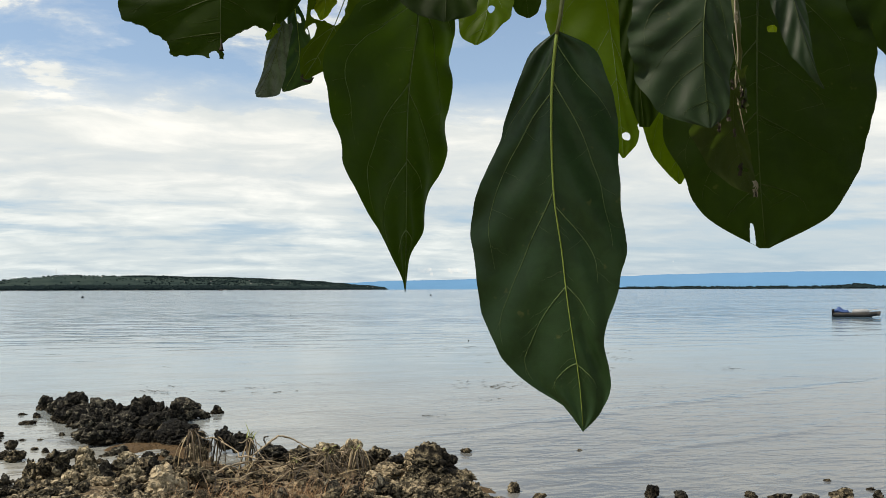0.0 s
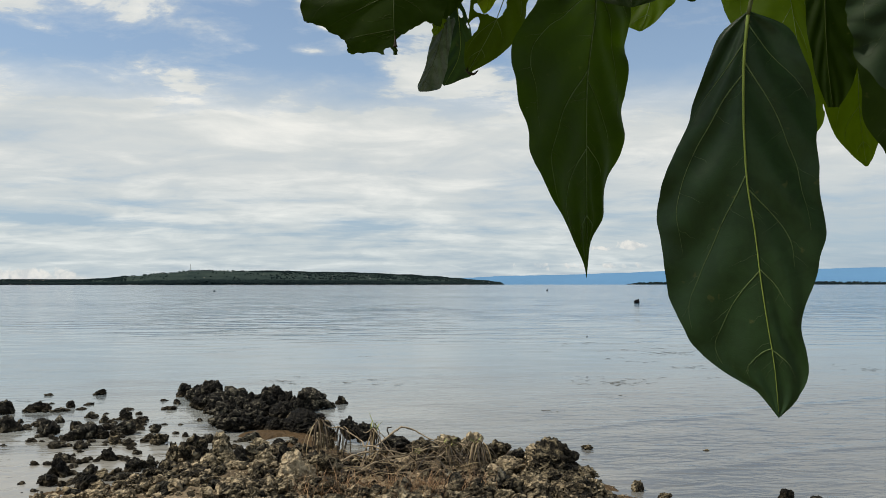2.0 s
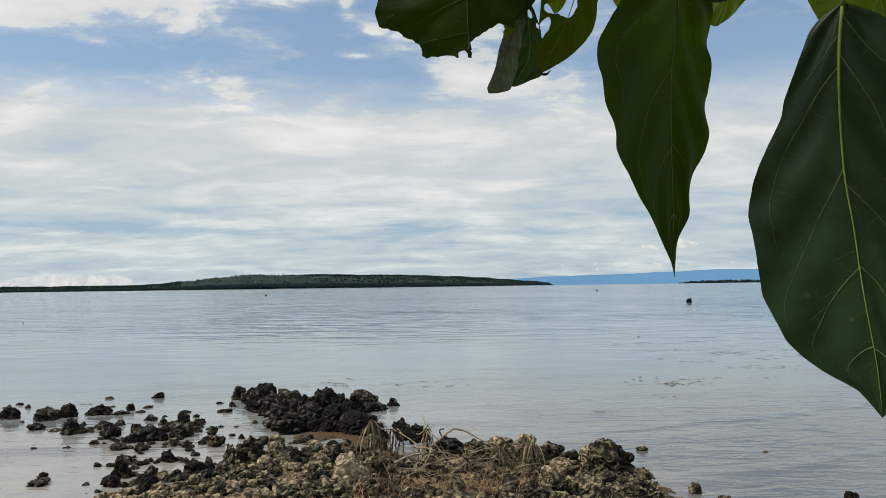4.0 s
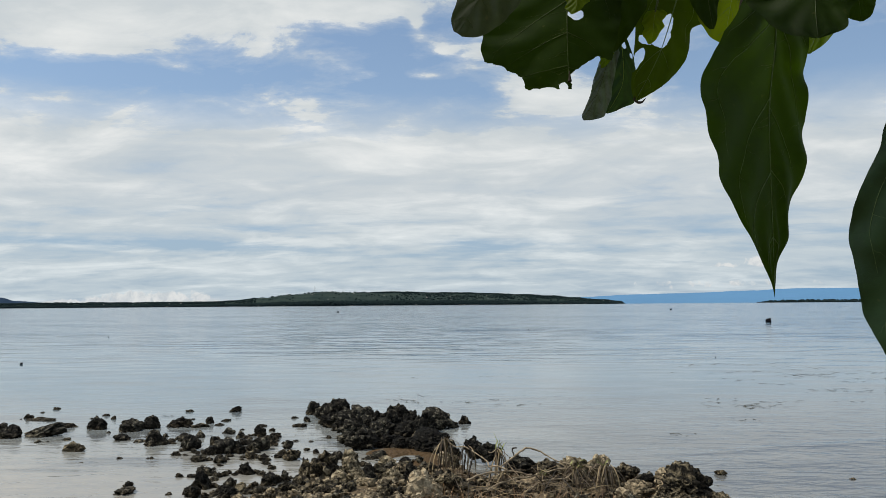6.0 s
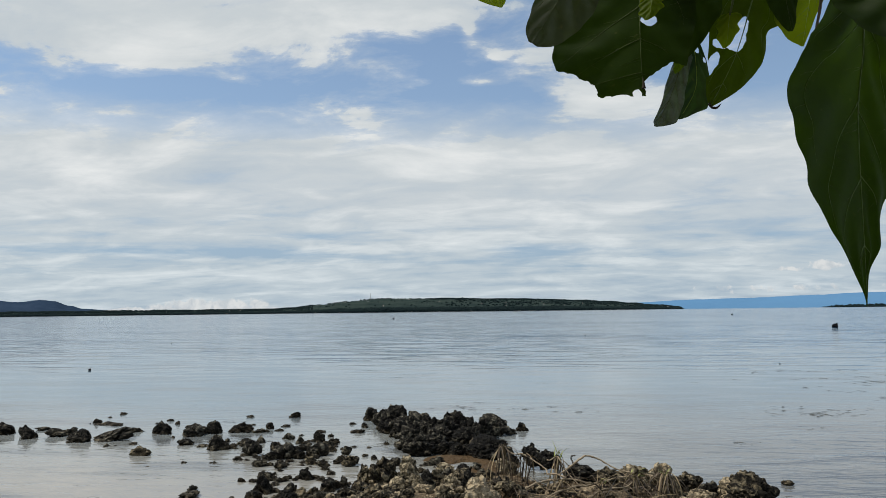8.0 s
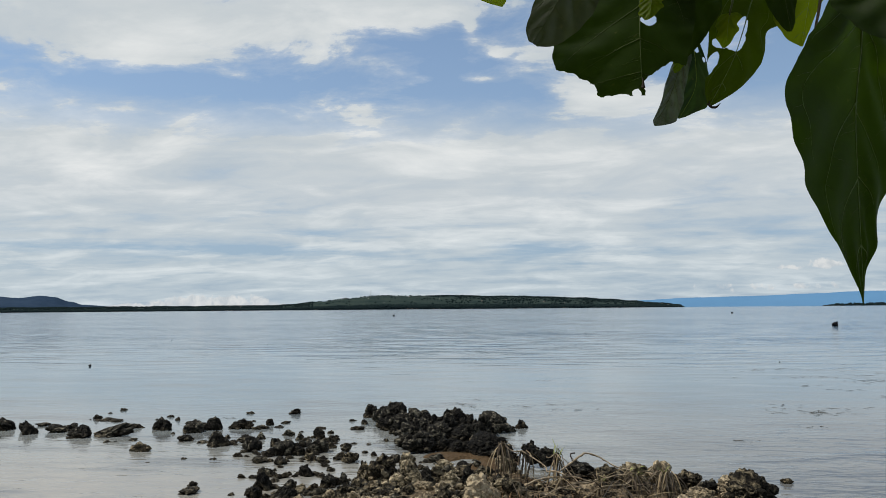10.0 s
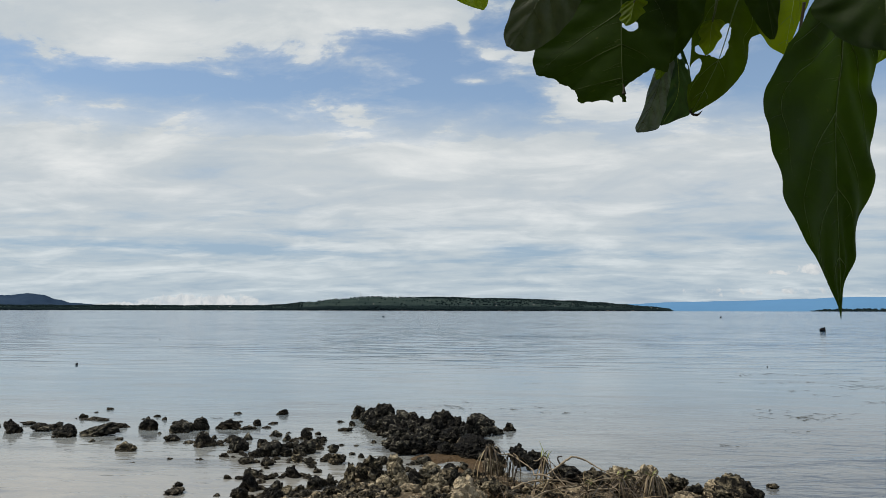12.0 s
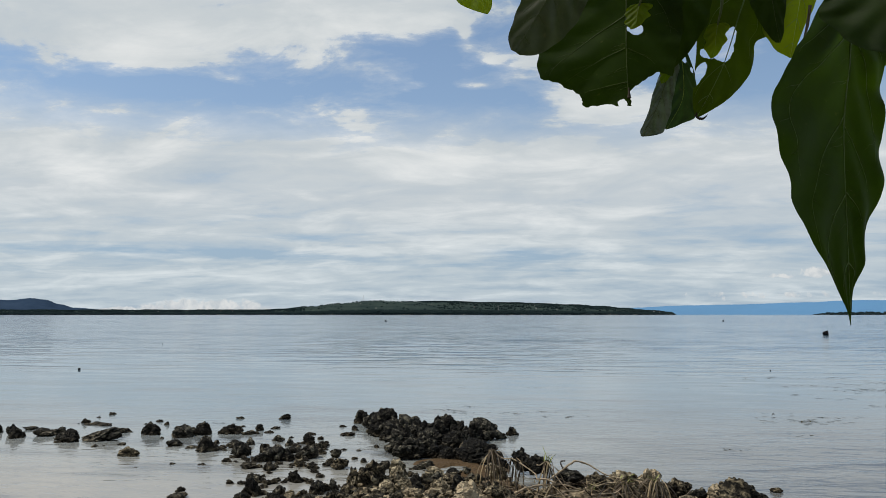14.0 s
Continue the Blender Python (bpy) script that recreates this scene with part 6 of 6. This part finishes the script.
# torn yellow-green flaps that hang round the holes of the chewed leaf
for look_of, (x, y, z), up, down, half in (("bright", (0.0655, 0.5985, 2.0205), 0.016, 0.012, 0.0095), ("young", (0.0500, 0.5938, 2.0400), 0.016, 0.016, 0.0062),
                                           ("bright", (-0.0019, 0.5170, 2.0118), 0.012, 0.006, 0.0095), ("young", (0.0263, 0.5887, 1.9935), 0.007, 0.006, 0.0050)):
    hang_leaf(look=look_of, mid=((x + 0.003, y, z + up), (x + 0.001, y - 0.001, z + 0.3 * up), (x, y - 0.001, z - 0.4 * down), (x - 0.002, y, z - down)),
              side=(0.978, -0.207, -0.002), out=(-0.207, -0.977, -0.05),
              left=(half * 0.7, half * 0.9, half, half * 0.75, half * 0.9, half * 0.5, half * 0.15), right=(half * 0.6, half, half * 0.7, half * 0.9, half * 0.55, half * 0.4, half * 0.05),
              holes=(), fold=0.3, wave=0.06, quilt=0.0007, veins=0)


def crown():
    """The leaves over and behind the camera, each a small bent blade."""
    r = random.Random(31)
    verts, faces = [], []
    made = 0
    while made < 2600:
        p = Vector((r.uniform(-2.0, 3.2), r.uniform(-3.2, 1.0), r.uniform(2.15, 3.9)))
        away = math.hypot(p.x, p.y)
        if p.y > -0.3 and p.z - 1.8 < 0.62 * max(away, 0.45) + 0.14:
            continue
        if ((p.x - 0.5) / 2.5) ** 2 + ((p.y + 1.0) / 2.1) ** 2 + ((p.z - 2.7) / 1.2) ** 2 > 1:
            continue
        s, hang = r.uniform(0.09, 0.17), r.uniform(0.3, 1.2)
        w = r.uniform(0, 6.283)
        d = Vector((math.cos(w), math.sin(w), -hang)).normalized()
        side = d.cross(Vector((0, 0, 1))).normalized()
        up = side.cross(d)
        n = len(verts)
        for u, half in ((0, 0.02), (0.3, 0.26), (0.6, 0.24), (1.0, 0.01)):
            c = p + d * s * u - Vector((0, 0, s * 0.25 * u * u)) - ROOT
            verts.extend((c - side * s * half + up * s * half * 0.3, c, c + side * s * half + up * s * half * 0.3))
        for k in range(3):
            a = n + k * 3
            faces.extend(((a, a + 1, a + 4, a + 3), (a + 1, a + 2, a + 5, a + 4)))
        made += 1
    mesh_object("crown", verts, faces, LEAF["mature"], tree, "dense crown of green leaves")


crown()
